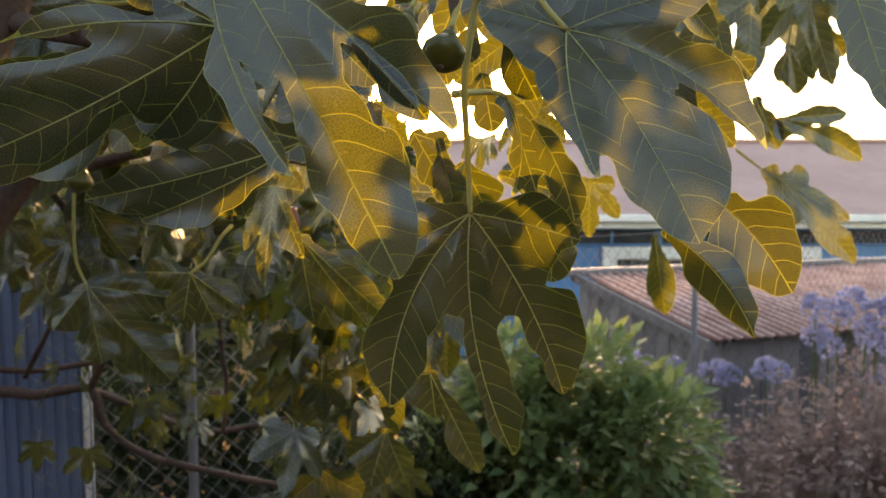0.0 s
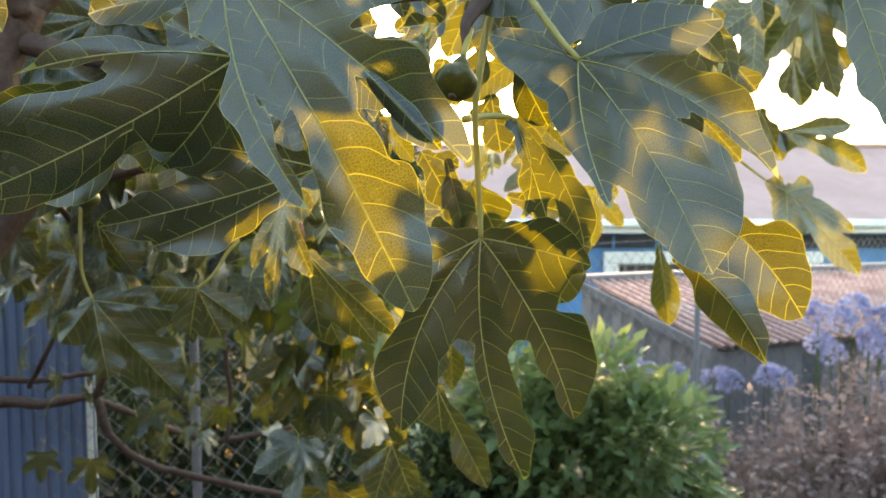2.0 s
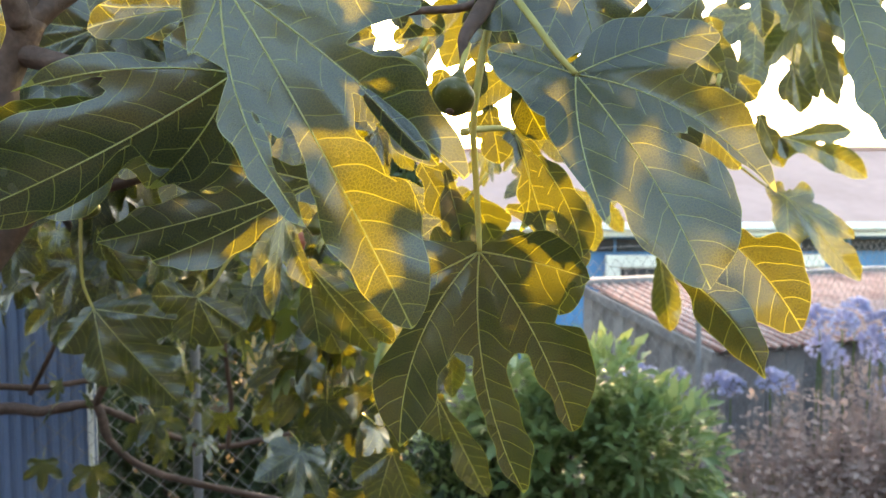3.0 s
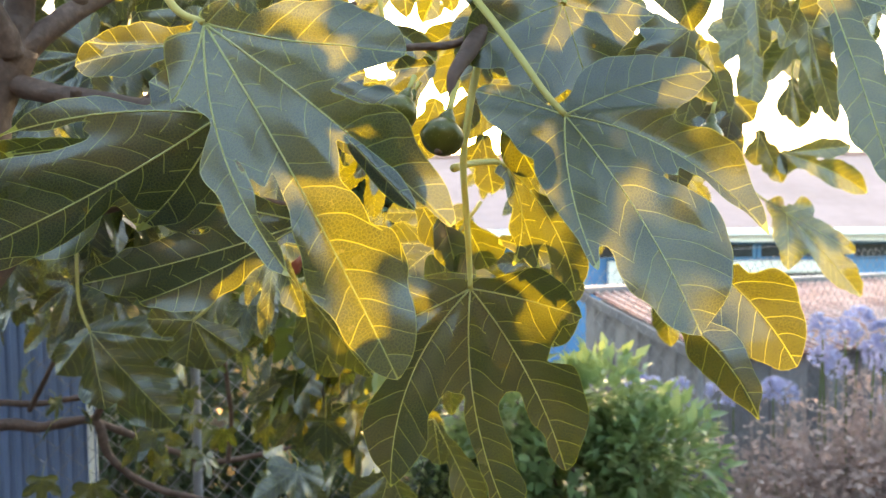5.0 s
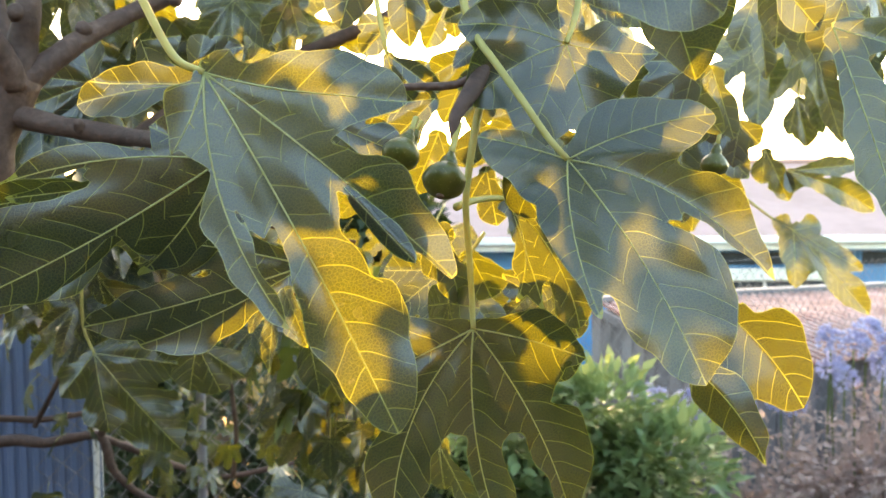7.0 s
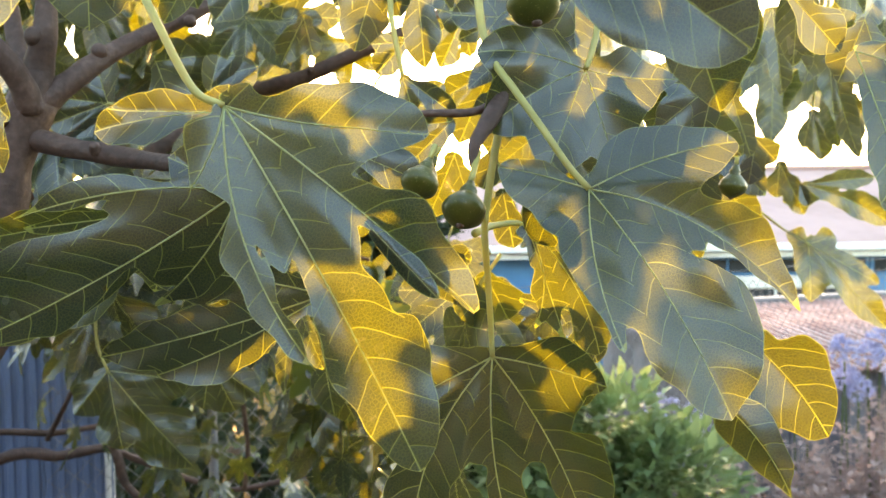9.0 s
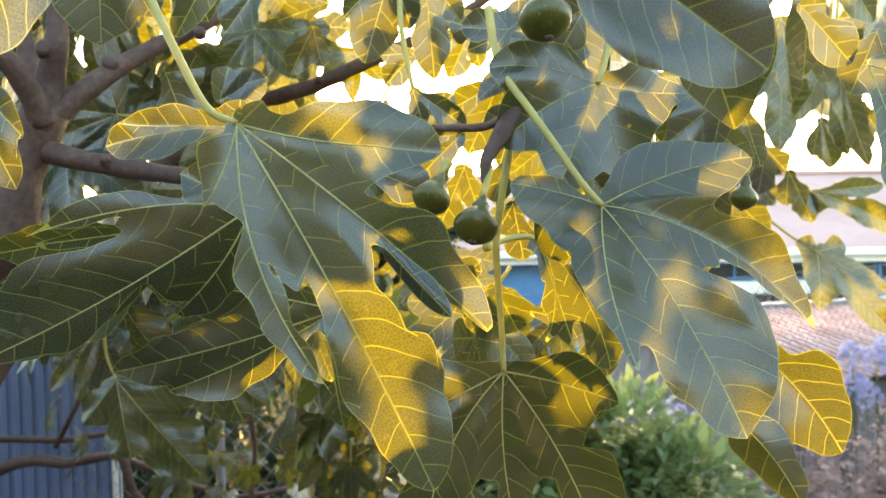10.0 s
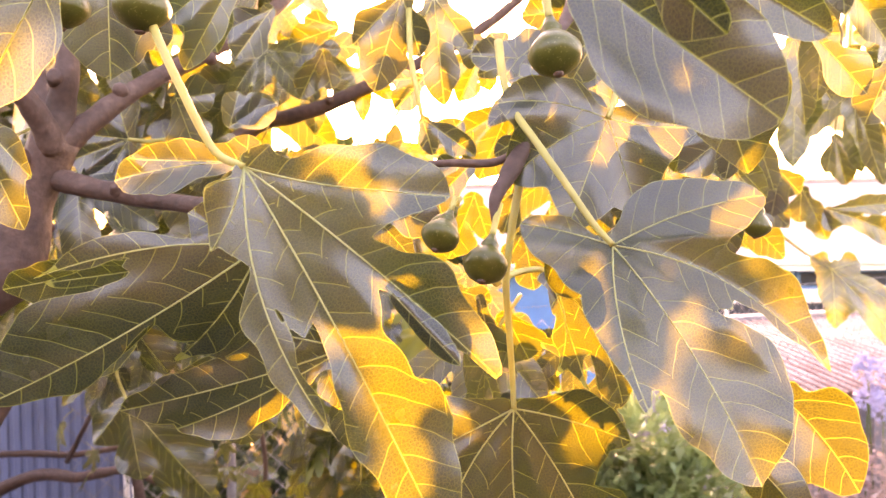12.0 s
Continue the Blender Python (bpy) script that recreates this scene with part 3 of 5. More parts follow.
fig_leaf((-0.242, 0.970, 1.864), (-0.296, 0.967, 1.851), (0.05, -0.99, 0.10), [(0, 0.055, 0.019, 0.020, 0.000, 0.000, 0.0)], 0.50)

fig_leaf((-0.175, 1.006, 1.960), (-0.235, 1.003, 1.940), (0.05, -0.99, 0.10), [(0, 0.064, 0.019, 0.019, 0.000, 0.000, 0.3), (38, 0.042, 0.014, 0.014, 0.000, 0.000, 0.3)], 0.50)

fig_leaf((-0.206, 1.074, 1.946), (-0.236, 1.071, 1.887), (0.05, -0.99, 0.10), [(0, 0.067, 0.019, 0.019, 0.000, 0.000, 0.4), (-40, 0.052, 0.015, 0.015, 0.000, 0.000, 0.3)], 0.50)

fig_leaf((0.002, 1.031, 1.932), (-0.027, 1.028, 1.869), (0.05, -0.99, 0.10), [(0, 0.069, 0.018, 0.018, 0.000, 0.000, 0.4), (36, 0.054, 0.014, 0.014, 0.000, 0.000, 0.3), (-36, 0.049, 0.014, 0.014, 0.000, 0.000, 0.3)], 0.50)

fig_leaf((-0.113, 0.739, 1.736), (-0.078, 0.740, 1.721), (0.05, -0.99, 0.10), [(0, 0.041, 0.013, 0.013, 0.000, 0.000, 0.4)], 0.50)

fig_leaf((0.028, 0.725, 1.744), (0.018, 0.723, 1.709), (0.05, -0.99, 0.10), [(0, 0.037, 0.015, 0.013, 0.000, 0.000, 0.3)], 0.50)

fig_leaf((0.035, 0.780, 1.871), (-0.010, 0.788, 1.877), (-0.153, -0.959, 0.236), [(0, 0.046, 0.016, 0.016, -0.000, 0.000, 0.3), (-62, 0.023, 0.011, 0.011, -0.001, 0.000, 0.3), (133, 0.038, 0.019, 0.019, -0.001, 0.000, 0.3)], 0.50)

fig_leaf((0.093, 0.692, 1.866), (0.056, 0.690, 1.848), (0.037, -0.999, 0.038), [(0, 0.042, 0.016, 0.016, 0.000, 0.000, 0.3), (-34, 0.038, 0.014, 0.014, 0.000, 0.000, 0.3), (129, 0.043, 0.016, 0.016, 0.000, 0.000, 0.3)], 0.50)

fig_leaf((-0.234, 0.924, 1.962), (-0.275, 0.920, 1.909), (0.037, -0.999, 0.038), [(-0, 0.068, 0.025, 0.025, 0.000, 0.000, 0.3), (29, 0.063, 0.019, 0.019, -0.000, 0.000, 0.3)], 0.50)

fig_leaf((-0.298, 0.967, 1.837), (-0.244, 0.970, 1.866), (0.037, -0.999, 0.038), [(-0, 0.062, 0.024, 0.024, 0.000, 0.000, 0.3), (-47, 0.042, 0.017, 0.017, 0.000, 0.000, 0.3)], 0.50)
# pale leaf in shade
fig_leaf((-0.362, 0.966, 1.871), (-0.339, 0.964, 1.807), (0.037, -0.999, 0.038), [(0, 0.068, 0.027, 0.027, 0.000, 0.000, 0.3), (-78, 0.047, 0.024, 0.024, 0.000, 0.000, 0.3)], 0.50)
# star-shaped leaf hanging over the roof
fig_leaf((0.742, 1.756, 1.612), (0.894, 1.713, 1.436), (0.156, -0.921, 0.357), [(0, 0.237, 0.036, 0.036, 0.000, 0.000, 0.3), (-21, 0.175, 0.028, 0.028, -0.002, 0.000, 0.3), (-66, 0.077, 0.025, 0.025, -0.013, 0.000, 0.3), (169, 0.046, 0.025, 0.025, -0.028, 0.000, 0.3), (44, 0.127, 0.027, 0.027, -0.009, 0.000, 0.3)], 0.42, stalk=[(0.702, 1.788, 1.643), (0.659, 1.810, 1.682)])

fig_leaf((0.691, 1.664, 1.737), (0.871, 1.659, 1.655), (0.002, -0.997, 0.071), [(0, 0.198, 0.029, 0.029, 0.000, -0.009, 0.3), (-30, 0.147, 0.021, 0.021, 0.000, 0.000, 0.3), (51, 0.045, 0.023, 0.023, 0.000, 0.000, 0.3)], 0.30)

fig_leaf((0.644, 1.667, 1.781), (0.694, 1.660, 1.676), (0.002, -0.997, 0.071), [(0, 0.116, 0.026, 0.026, -0.000, 0.000, 0.3), (30, 0.070, 0.026, 0.026, -0.000, 0.000, 0.3)], 0.40)
# pale leaf at the edge
fig_leaf((0.300, 0.641, 1.807), (0.322, 0.572, 1.659), (-0.220, -0.970, 0.020), [(0, 0.164, 0.019, 0.021, -0.000, 0.000, 0.5), (-51, 0.044, 0.017, 0.017, 0.000, 0.000, 0.3)], 0.40, curl=0.2)

fig_leaf((0.281, 0.719, 1.872), (0.326, 0.719, 1.823), (0.037, -0.999, 0.038), [(-0, 0.066, 0.022, 0.022, -0.000, 0.000, 0.3), (-53, 0.022, 0.014, 0.014, -0.000, 0.000, 0.3)], 0.50)

fig_leaf((0.356, 0.741, 1.854), (0.333, 0.738, 1.799), (0.037, -0.999, 0.038), [(0, 0.059, 0.022, 0.022, -0.000, 0.000, 0.3), (-41, 0.063, 0.022, 0.022, 0.000, 0.000, 0.3)], 0.50)

fig_leaf((0.190, 0.753, 1.804), (0.172, 0.751, 1.761), (0.037, -0.999, 0.038), [(0, 0.047, 0.019, 0.019, -0.000, 0.000, 0.3), (-64, 0.065, 0.019, 0.019, 0.000, 0.000, 0.3), (-68, 0.095, 0.015, 0.015, -0.000, 0.000, 0.3)], 0.50)
# leaves dark against the sky
fig_leaf((0.610, 1.387, 1.997), (0.624, 1.378, 1.844), (0.008, -0.998, 0.061), [(-0, 0.153, 0.024, 0.024, -0.000, 0.000, 0.3), (-10, 0.233, 0.022, 0.022, 0.000, 0.010, 0.3), (26, 0.107, 0.022, 0.022, 0.000, 0.000, 0.3), (-32, 0.119, 0.024, 0.024, 0.000, 0.000, 0.3)], 0.35, stalk=[(0.620, 1.400, 2.047), (0.648, 1.445, 2.118)])

fig_leaf((0.463, 1.235, 1.985), (0.517, 1.229, 1.891), (0.008, -0.998, 0.061), [(-0, 0.108, 0.025, 0.025, 0.000, 0.000, 0.3), (52, 0.091, 0.025, 0.025, 0.000, 0.000, 0.3), (23, 0.128, 0.021, 0.021, -0.000, 0.000, 0.3)], 0.50)

fig_leaf((0.330, 1.024, 1.839), (0.301, 1.018, 1.740), (0.008, -0.998, 0.061), [(0, 0.103, 0.021, 0.021, 0.000, 0.000, 0.3), (-34, 0.089, 0.018, 0.018, -0.000, 0.000, 0.3), (33, 0.065, 0.018, 0.018, -0.000, 0.000, 0.3)], 0.50)
# shaded leaves lower in the crown
fig_leaf((-0.378, 1.191, 1.470), (-0.389, 1.176, 1.402), (0.044, -0.976, 0.211), [(0, 0.070, 0.038, 0.038, 0.000, 0.000, 0.3), (83, 0.074, 0.025, 0.025, -0.003, 0.000, 0.3), (-35, 0.081, 0.034, 0.034, 0.001, 0.000, 0.3), (-63, 0.082, 0.025, 0.025, -0.004, 0.000, 0.3)], 0.60, stalk=[(-0.355, 1.193, 1.489), (-0.333, 1.196, 1.523), (-0.322, 1.217, 1.540)], wave=0.008, fold=-0.25, curl=0.35)

fig_leaf((-0.587, 1.309, 1.435), (-0.446, 1.258, 1.291), (-0.050, -0.956, 0.289), [(-0, 0.208, 0.054, 0.054, -0.000, 0.000, 0.3), (28, 0.130, 0.044, 0.044, 0.005, 0.000, 0.3), (-40, 0.146, 0.037, 0.037, 0.009, 0.000, 0.3), (78, 0.086, 0.032, 0.032, 0.007, 0.000, 0.3)], 0.62, stalk=[(-0.609, 1.322, 1.476), (-0.613, 1.326, 1.532), (-0.618, 1.341, 1.588)], wave=0.008, fold=-0.25, curl=0.35)

fig_leaf((-0.572, 1.299, 1.566), (-0.517, 1.282, 1.482), (-0.247, -0.969, 0.028), [(0, 0.102, 0.041, 0.041, 0.000, 0.000, 0.3), (23, 0.051, 0.023, 0.023, 0.000, 0.000, 0.3)], 0.50, wave=0.008, fold=-0.25, curl=0.35)

fig_leaf((-0.197, 1.096, 1.530), (-0.106, 1.067, 1.410), (-0.111, -0.982, 0.153), [(0, 0.154, 0.027, 0.027, 0.000, 0.000, 0.3), (28, 0.117, 0.027, 0.027, -0.001, 0.000, 0.3), (-10, 0.163, 0.023, 0.023, -0.002, 0.000, 0.3)], 0.35, stalk=[(-0.221, 1.098, 1.554), (-0.235, 1.100, 1.581)], wave=0.008, fold=-0.25, curl=0.35)

fig_leaf((-0.210, 1.144, 1.502), (-0.154, 1.116, 1.401), (0.070, -0.952, 0.297), [(0, 0.119, 0.032, 0.032, 0.000, 0.000, 0.3)], 0.40, stalk=[(-0.238, 1.146, 1.527), (-0.251, 1.148, 1.559)], wave=0.008, fold=-0.25, curl=0.35)

fig_leaf((-0.252, 1.103, 1.620), (-0.310, 1.098, 1.561), (0.001, -0.997, 0.075), [(0, 0.082, 0.023, 0.023, -0.000, 0.000, 0.3), (-45, 0.066, 0.023, 0.023, -0.000, 0.000, 0.3), (-102, 0.065, 0.023, 0.023, 0.000, 0.000, 0.3)], 0.50, wave=0.008, fold=-0.25, curl=0.35)
# dark leaf in front of the shade
fig_leaf((-0.188, 1.864, 1.075), (-0.376, 1.863, 1.069), (0.001, -0.997, 0.075), [(0, 0.188, 0.040, 0.040, 0.000, 0.000, 0.3), (25, 0.190, 0.034, 0.034, -0.000, 0.000, 0.3), (45, 0.128, 0.034, 0.034, -0.000, 0.000, 0.3), (-59, 0.084, 0.034, 0.034, -0.000, 0.000, 0.3)], 0.45)

fig_leaf((-0.107, 1.468, 1.141), (-0.137, 1.440, 1.043), (-0.096, -0.950, 0.296), [(0, 0.106, 0.037, 0.037, 0.000, 0.000, 0.3), (-39, 0.099, 0.031, 0.031, -0.004, 0.000, 0.3), (39, 0.091, 0.027, 0.027, -0.005, 0.000, 0.3)], 0.50)

fig_leaf((-0.019, 1.181, 1.320), (0.056, 1.150, 1.175), (-0.054, -0.982, 0.182), [(0, 0.166, 0.025, 0.025, 0.000, 0.000, 0.3), (20, 0.068, 0.021, 0.021, -0.008, 0.000, 0.3), (110, 0.068, 0.017, 0.017, 0.003, 0.000, 0.3)], 0.35)

fig_leaf((-0.253, 1.657, 0.994), (-0.325, 1.652, 0.934), (0.001, -0.997, 0.075), [(-0, 0.094, 0.036, 0.036, 0.000, 0.000, 0.3), (-110, 0.097, 0.036, 0.036, -0.000, 0.000, 0.3)], 0.50)
# leaves close behind the figs and the broad leaf
fig_leaf((-0.010, 0.760, 1.772), (-0.052, 0.757, 1.731), (0.05, -0.99, 0.10), [(0, 0.060, 0.018, 0.018, 0.000, 0.000, 0.3), (40, 0.037, 0.012, 0.012, -0.004, 0.000, 0.3)], 0.50)

fig_leaf((0.042, 0.742, 1.797), (0.024, 0.738, 1.741), (0.05, -0.99, 0.10), [(0, 0.059, 0.015, 0.017, 0.000, 0.000, 0.4), (-42, 0.041, 0.011, 0.011, -0.004, 0.000, 0.3), (42, 0.036, 0.011, 0.011, -0.004, 0.000, 0.3)], 0.50)

fig_leaf((-0.067, 0.976, 1.891), (-0.101, 0.973, 1.854), (0.05, -0.99, 0.10), [(0, 0.051, 0.017, 0.017, 0.000, 0.000, 0.3), (45, 0.040, 0.013, 0.013, 0.000, 0.000, 0.3)], 0.50)

fig_leaf((0.039, 0.797, 1.708), (0.049, 0.794, 1.653), (0.05, -0.99, 0.10), [(0, 0.056, 0.017, 0.017, 0.000, 0.000, 0.1), (40, 0.033, 0.012, 0.012, 0.000, 0.000, 0.3)], 0.50)

fig_leaf((-0.029, 0.813, 1.653), (0.004, 0.810, 1.596), (0.05, -0.99, 0.10), [(0, 0.066, 0.018, 0.018, 0.000, 0.000, 0.3), (-42, 0.040, 0.012, 0.012, 0.000, 0.000, 0.3)], 0.50)

fig_leaf((-0.093, 0.716, 1.738), (-0.049, 0.717, 1.742), (0.05, -0.99, 0.10), [(0, 0.046, 0.011, 0.011, 0.000, 0.000, 0.3)], 0.50)

fig_leaf((0.070, 0.875, 1.855), (0.031, 0.876, 1.879), (0.05, -0.99, 0.10), [(0, 0.047, 0.017, 0.017, 0.000, 0.000, 0.3), (60, 0.040, 0.013, 0.013, 0.000, 0.000, 0.3)], 0.50)

fig_leaf((0.225, 0.745, 1.800), (0.174, 0.742, 1.760), (0.05, -0.99, 0.10), [(0, 0.065, 0.018, 0.018, 0.000, 0.000, 0.2), (42, 0.046, 0.013, 0.013, -0.004, 0.000, 0.3), (-40, 0.046, 0.013, 0.013, -0.004, 0.000, 0.3)], 0.50)

fig_leaf((0.032, 0.922, 1.846), (-0.003, 0.917, 1.767), (0.05, -0.99, 0.10), [(0, 0.087, 0.023, 0.023, 0.000, 0.000, 0.4), (38, 0.061, 0.017, 0.017, -0.004, 0.000, 0.3), (-38, 0.061, 0.017, 0.017, -0.004, 0.000, 0.3)], 0.50)

fig_leaf((-0.008, 0.815, 1.745), (-0.034, 0.811, 1.683), (0.05, -0.99, 0.10), [(0, 0.067, 0.019, 0.019, 0.000, 0.000, 0.3), (-40, 0.045, 0.014, 0.014, 0.000, 0.000, 0.3)], 0.50)

fig_leaf((-0.059, 0.898, 1.793), (-0.021, 0.900, 1.830), (0.05, -0.99, 0.10), [(0, 0.054, 0.017, 0.017, 0.000, 0.000, 0.3), (45, 0.037, 0.012, 0.012, 0.000, 0.000, 0.3)], 0.50)

fig_leaf((-0.094, 0.646, 1.740), (-0.032, 0.646, 1.713), (0.05, -0.99, 0.10), [(0, 0.068, 0.015, 0.018, 0.000, 0.000, 0.3), (-40, 0.036, 0.011, 0.011, -0.003, 0.000, 0.3)], 0.50)

# leaf added close behind the hanging one to shade its right side
fig_leaf((0.106, 0.740, 1.594), (0.100, 0.734, 1.511), (0.002, -0.997, 0.071), [(0, 0.084, 0.022, 0.022, -0.000, 0.000, 0.3), (-22, 0.045, 0.013, 0.013, -0.000, 0.000, 0.3)], 0.40)
# leaves added close behind the dark ones to keep light from shining through
fig_leaf((-0.171, 0.591, 1.700), (-0.351, 0.535, 1.601), (0.438, -0.834, -0.335), [(0, 0.213, 0.032, 0.022, 0.000, -0.010, 0.4), (17, 0.136, 0.008, 0.008, -0.022, 0.000, 0.3), (-34, 0.082, 0.025, 0.021, -0.019, 0.000, 0.2)], 0.45)

fig_leaf((-0.229, 0.643, 1.689), (-0.334, 0.606, 1.614), (0.354, -0.934, -0.037), [(-0, 0.133, 0.034, 0.034, 0.000, 0.000, 0.3), (-43, 0.064, 0.013, 0.013, 0.000, 0.000, 0.3)], 0.50)

fig_leaf((-0.125, 0.632, 1.628), (-0.256, 0.619, 1.590), (0.049, -0.984, 0.169), [(0, 0.138, 0.018, 0.018, -0.000, -0.004, 0.3), (27, 0.107, 0.018, 0.018, -0.003, 0.004, 0.3), (-9, 0.108, 0.018, 0.018, -0.009, -0.004, 0.3)], 0.42)

# small hidden leaves added to shade parts of the hanging, large and spread-veined leaves
fig_leaf((0.052, 0.741, 1.610), (0.104, 0.740, 1.596), (-0.017, -1.000, -0.004), [(0, 0.054, 0.015, 0.015, 0.000, 0.000, 0.3)], 0.40)

fig_leaf((0.040, 0.736, 1.539), (0.099, 0.736, 1.536), (0.004, -0.994, 0.105), [(0, 0.059, 0.016, 0.016, 0.000, 0.000, 0.3)], 0.40)

fig_leaf((-0.051, 0.524, 1.692), (-0.009, 0.522, 1.642), (0.018, -0.998, 0.062), [(0, 0.065, 0.014, 0.014, -0.000, 0.000, 0.3)], 0.40)

fig_leaf((0.112, 0.675, 1.792), (0.100, 0.672, 1.737), (0.037, -0.999, 0.038), [(0, 0.056, 0.015, 0.015, -0.000, 0.000, 0.3), (-36, 0.052, 0.013, 0.013, 0.000, 0.000, 0.3)], 0.40)
# narrow folded leaf standing in for the large leaf's dark rolled-back lobe edge
fig_leaf((-0.053, 0.449, 1.684), (-0.013, 0.442, 1.642), (-0.030, -0.990, 0.134), [(0, 0.059, 0.007, 0.007, 0.000, 0.000, 0.3)], 0.30, fold=-0.6)

# leaf added close behind the broad one to shade its upper lobe
fig_leaf((0.092, 0.577, 1.714), (0.149, 0.579, 1.730), (0.036, -0.999, -0.031), [(-0, 0.059, 0.015, 0.015, 0.000, 0.000, 0.3)], 0.40)
# small leaves in the gap of sky
fig_leaf((0.400, 1.122, 1.783), (0.342, 1.118, 1.737), (0.008, -0.998, 0.061), [(-0, 0.075, 0.019, 0.019, -0.000, 0.000, 0.3), (-41, 0.063, 0.019, 0.019, 0.000, 0.000, 0.3), (-93, 0.041, 0.016, 0.016, -0.000, 0.000, 0.3)], 0.50)

fig_leaf((0.693, 1.631, 1.880), (0.714, 1.625, 1.784), (0.008, -0.998, 0.061), [(0, 0.099, 0.026, 0.026, -0.000, 0.000, 0.3), (-32, 0.064, 0.023, 0.023, 0.000, 0.000, 0.3), (26, 0.075, 0.020, 0.020, 0.000, 0.000, 0.3)], 0.40, stalk=[(0.699, 1.634, 1.936), (0.694, 1.640, 2.027)])

fig_leaf((0.719, 1.532, 1.897), (0.729, 1.526, 1.796), (0.008, -0.998, 0.061), [(-0, 0.101, 0.023, 0.023, 0.000, 0.000, 0.3), (-29, 0.065, 0.021, 0.021, 0.000, 0.000, 0.3)], 0.40, stalk=[(0.714, 1.535, 1.950), (0.704, 1.539, 2.024)])


# ---- branches and figs ----
def branch(points, radii, name="branch", label="", sides=14, rough=0.15):
    vs, fs = tube(spline(points, 7), radii, sides, rough, len(points) * 3.1)
    return part(name, mesh_of(name, vs, fs, BARK), fig_tree, label)


branch([(-1.05, 0.95, -0.05), (-0.98, 0.92, 0.6), (-0.82, 0.86, 1.2), (-0.585, 0.838, 1.585), (-0.497, 0.843, 1.669), (-0.473, 0.847, 1.746), (-0.448, 0.850, 1.812)],
       [0.062, 0.05, 0.04, 0.031, 0.026, 0.024, 0.024], "trunk", "smooth grey-brown trunk", 16, 0.11)
branch([(-0.460, 0.849, 1.772), (-0.411, 0.839, 1.761), (-0.366, 0.831, 1.753), (-0.317, 0.812, 1.744), (-0.231, 0.755, 1.733), (-0.155, 0.697, 1.720)], [0.014, 0.0115, 0.0100, 0.0095, 0.008, 0.004])
branch([(-0.450, 0.850, 1.800), (-0.413, 0.872, 1.838), (-0.381, 0.915, 1.878), (-0.334, 0.968, 1.921), (-0.295, 1.022, 1.964), (-0.245, 1.127, 2.051), (-0.12, 1.25, 2.25)], [0.016, 0.0115, 0.0105, 0.0105, 0.010, 0.008, 0.005])
branch([(-0.448, 0.850, 1.799), (-0.442, 0.851, 1.841), (-0.431, 0.843, 1.874), (-0.428, 0.845, 1.915), (-0.42, 0.85, 2.1)], [0.019, 0.0145, 0.013, 0.010, 0.006])
branch([(-0.446, 0.840, 1.800), (-0.446, 0.821, 1.827), (-0.455, 0.801, 1.852), (-0.473, 0.781, 1.868), (-0.53, 0.73, 1.92)], [0.015, 0.0115, 0.0105, 0.010, 0.006])
branch([(-0.462, 0.870, 1.805), (-0.484, 0.891, 1.866), (-0.504, 0.912, 1.921), (-0.530, 0.944, 2.001), (-0.56, 1.0, 2.2)], [0.015, 0.0105, 0.0095, 0.008, 0.005])
branch([(-0.88, 0.90, 1.05), (-0.62, 1.25, 1.65), (-0.398, 1.365, 1.874), (-0.310, 1.319, 1.895), (-0.244, 1.312, 1.913), (-0.178, 1.305, 1.940), (-0.096, 1.300, 1.973), (-0.005, 1.305, 2.021), (0.10, 1.309, 2.10)], [0.03, 0.02, 0.014, 0.012, 0.0115, 0.011, 0.010, 0.009, 0.006])
branch([(0.10, 1.309, 2.10), (0.12, 0.95, 2.02), (0.085, 0.75, 1.92), (0.057, 0.682, 1.847), (0.036, 0.618, 1.787), (0.022, 0.596, 1.758), (0.009, 0.579, 1.736), (0.007, 0.573, 1.719)], [0.007, 0.007, 0.0065, 0.007, 0.0075, 0.007, 0.005, 0.002], "shoot", "dark brown shoot")
branch([(-0.061, 0.635, 1.762), (-0.024, 0.616, 1.762), (0.009, 0.601, 1.761), (0.030, 0.607, 1.773)], [0.0025, 0.003, 0.003, 0.003], "shoot", "green shoot")
branch([(0.10, 1.309, 2.10), (0.45, 1.45, 2.15), (0.80, 1.60, 2.10), (1.05, 1.70, 1.98)], [0.008, 0.007, 0.006, 0.003])
branch([(0.12, 0.95, 2.02), (0.25, 0.80, 2.0), (0.42, 0.72, 1.93)], [0.006, 0.005, 0.003])
branch([(-2.1, 2.0, -0.2), (-1.75, 2.15, 0.7), (-1.381, 2.256, 0.978), (-1.168, 2.288, 0.995), (-1.041, 2.319, 1.003), (-1.000, 2.311, 0.904), (-0.907, 2.325, 0.814), (-0.745, 2.341, 0.756), (-0.494, 2.356, 0.698), (-0.258, 2.383, 0.652)], [0.045, 0.032, 0.020, 0.0150, 0.0145, 0.012, 0.0105, 0.010, 0.009, 0.006], rough=0.22)
branch([(-1.041, 2.319, 1.003), (-0.939, 2.374, 0.937), (-0.864, 2.449, 0.870), (-0.746, 2.525, 0.810), (-0.568, 2.547, 0.835), (-0.424, 2.570, 0.863)], [0.012, 0.010, 0.010, 0.009, 0.0075, 0.004], rough=0.25)
branch([(-1.041, 2.319, 1.003), (-0.975, 2.288, 1.128), (-0.930, 2.228, 1.254), (-0.905, 2.091, 1.441), (-0.900, 1.899, 1.551), (-0.827, 1.606, 1.651), (-0.656, 1.210, 1.726)], [0.013, 0.010, 0.010, 0.009, 0.009, 0.008, 0.006], rough=0.2)
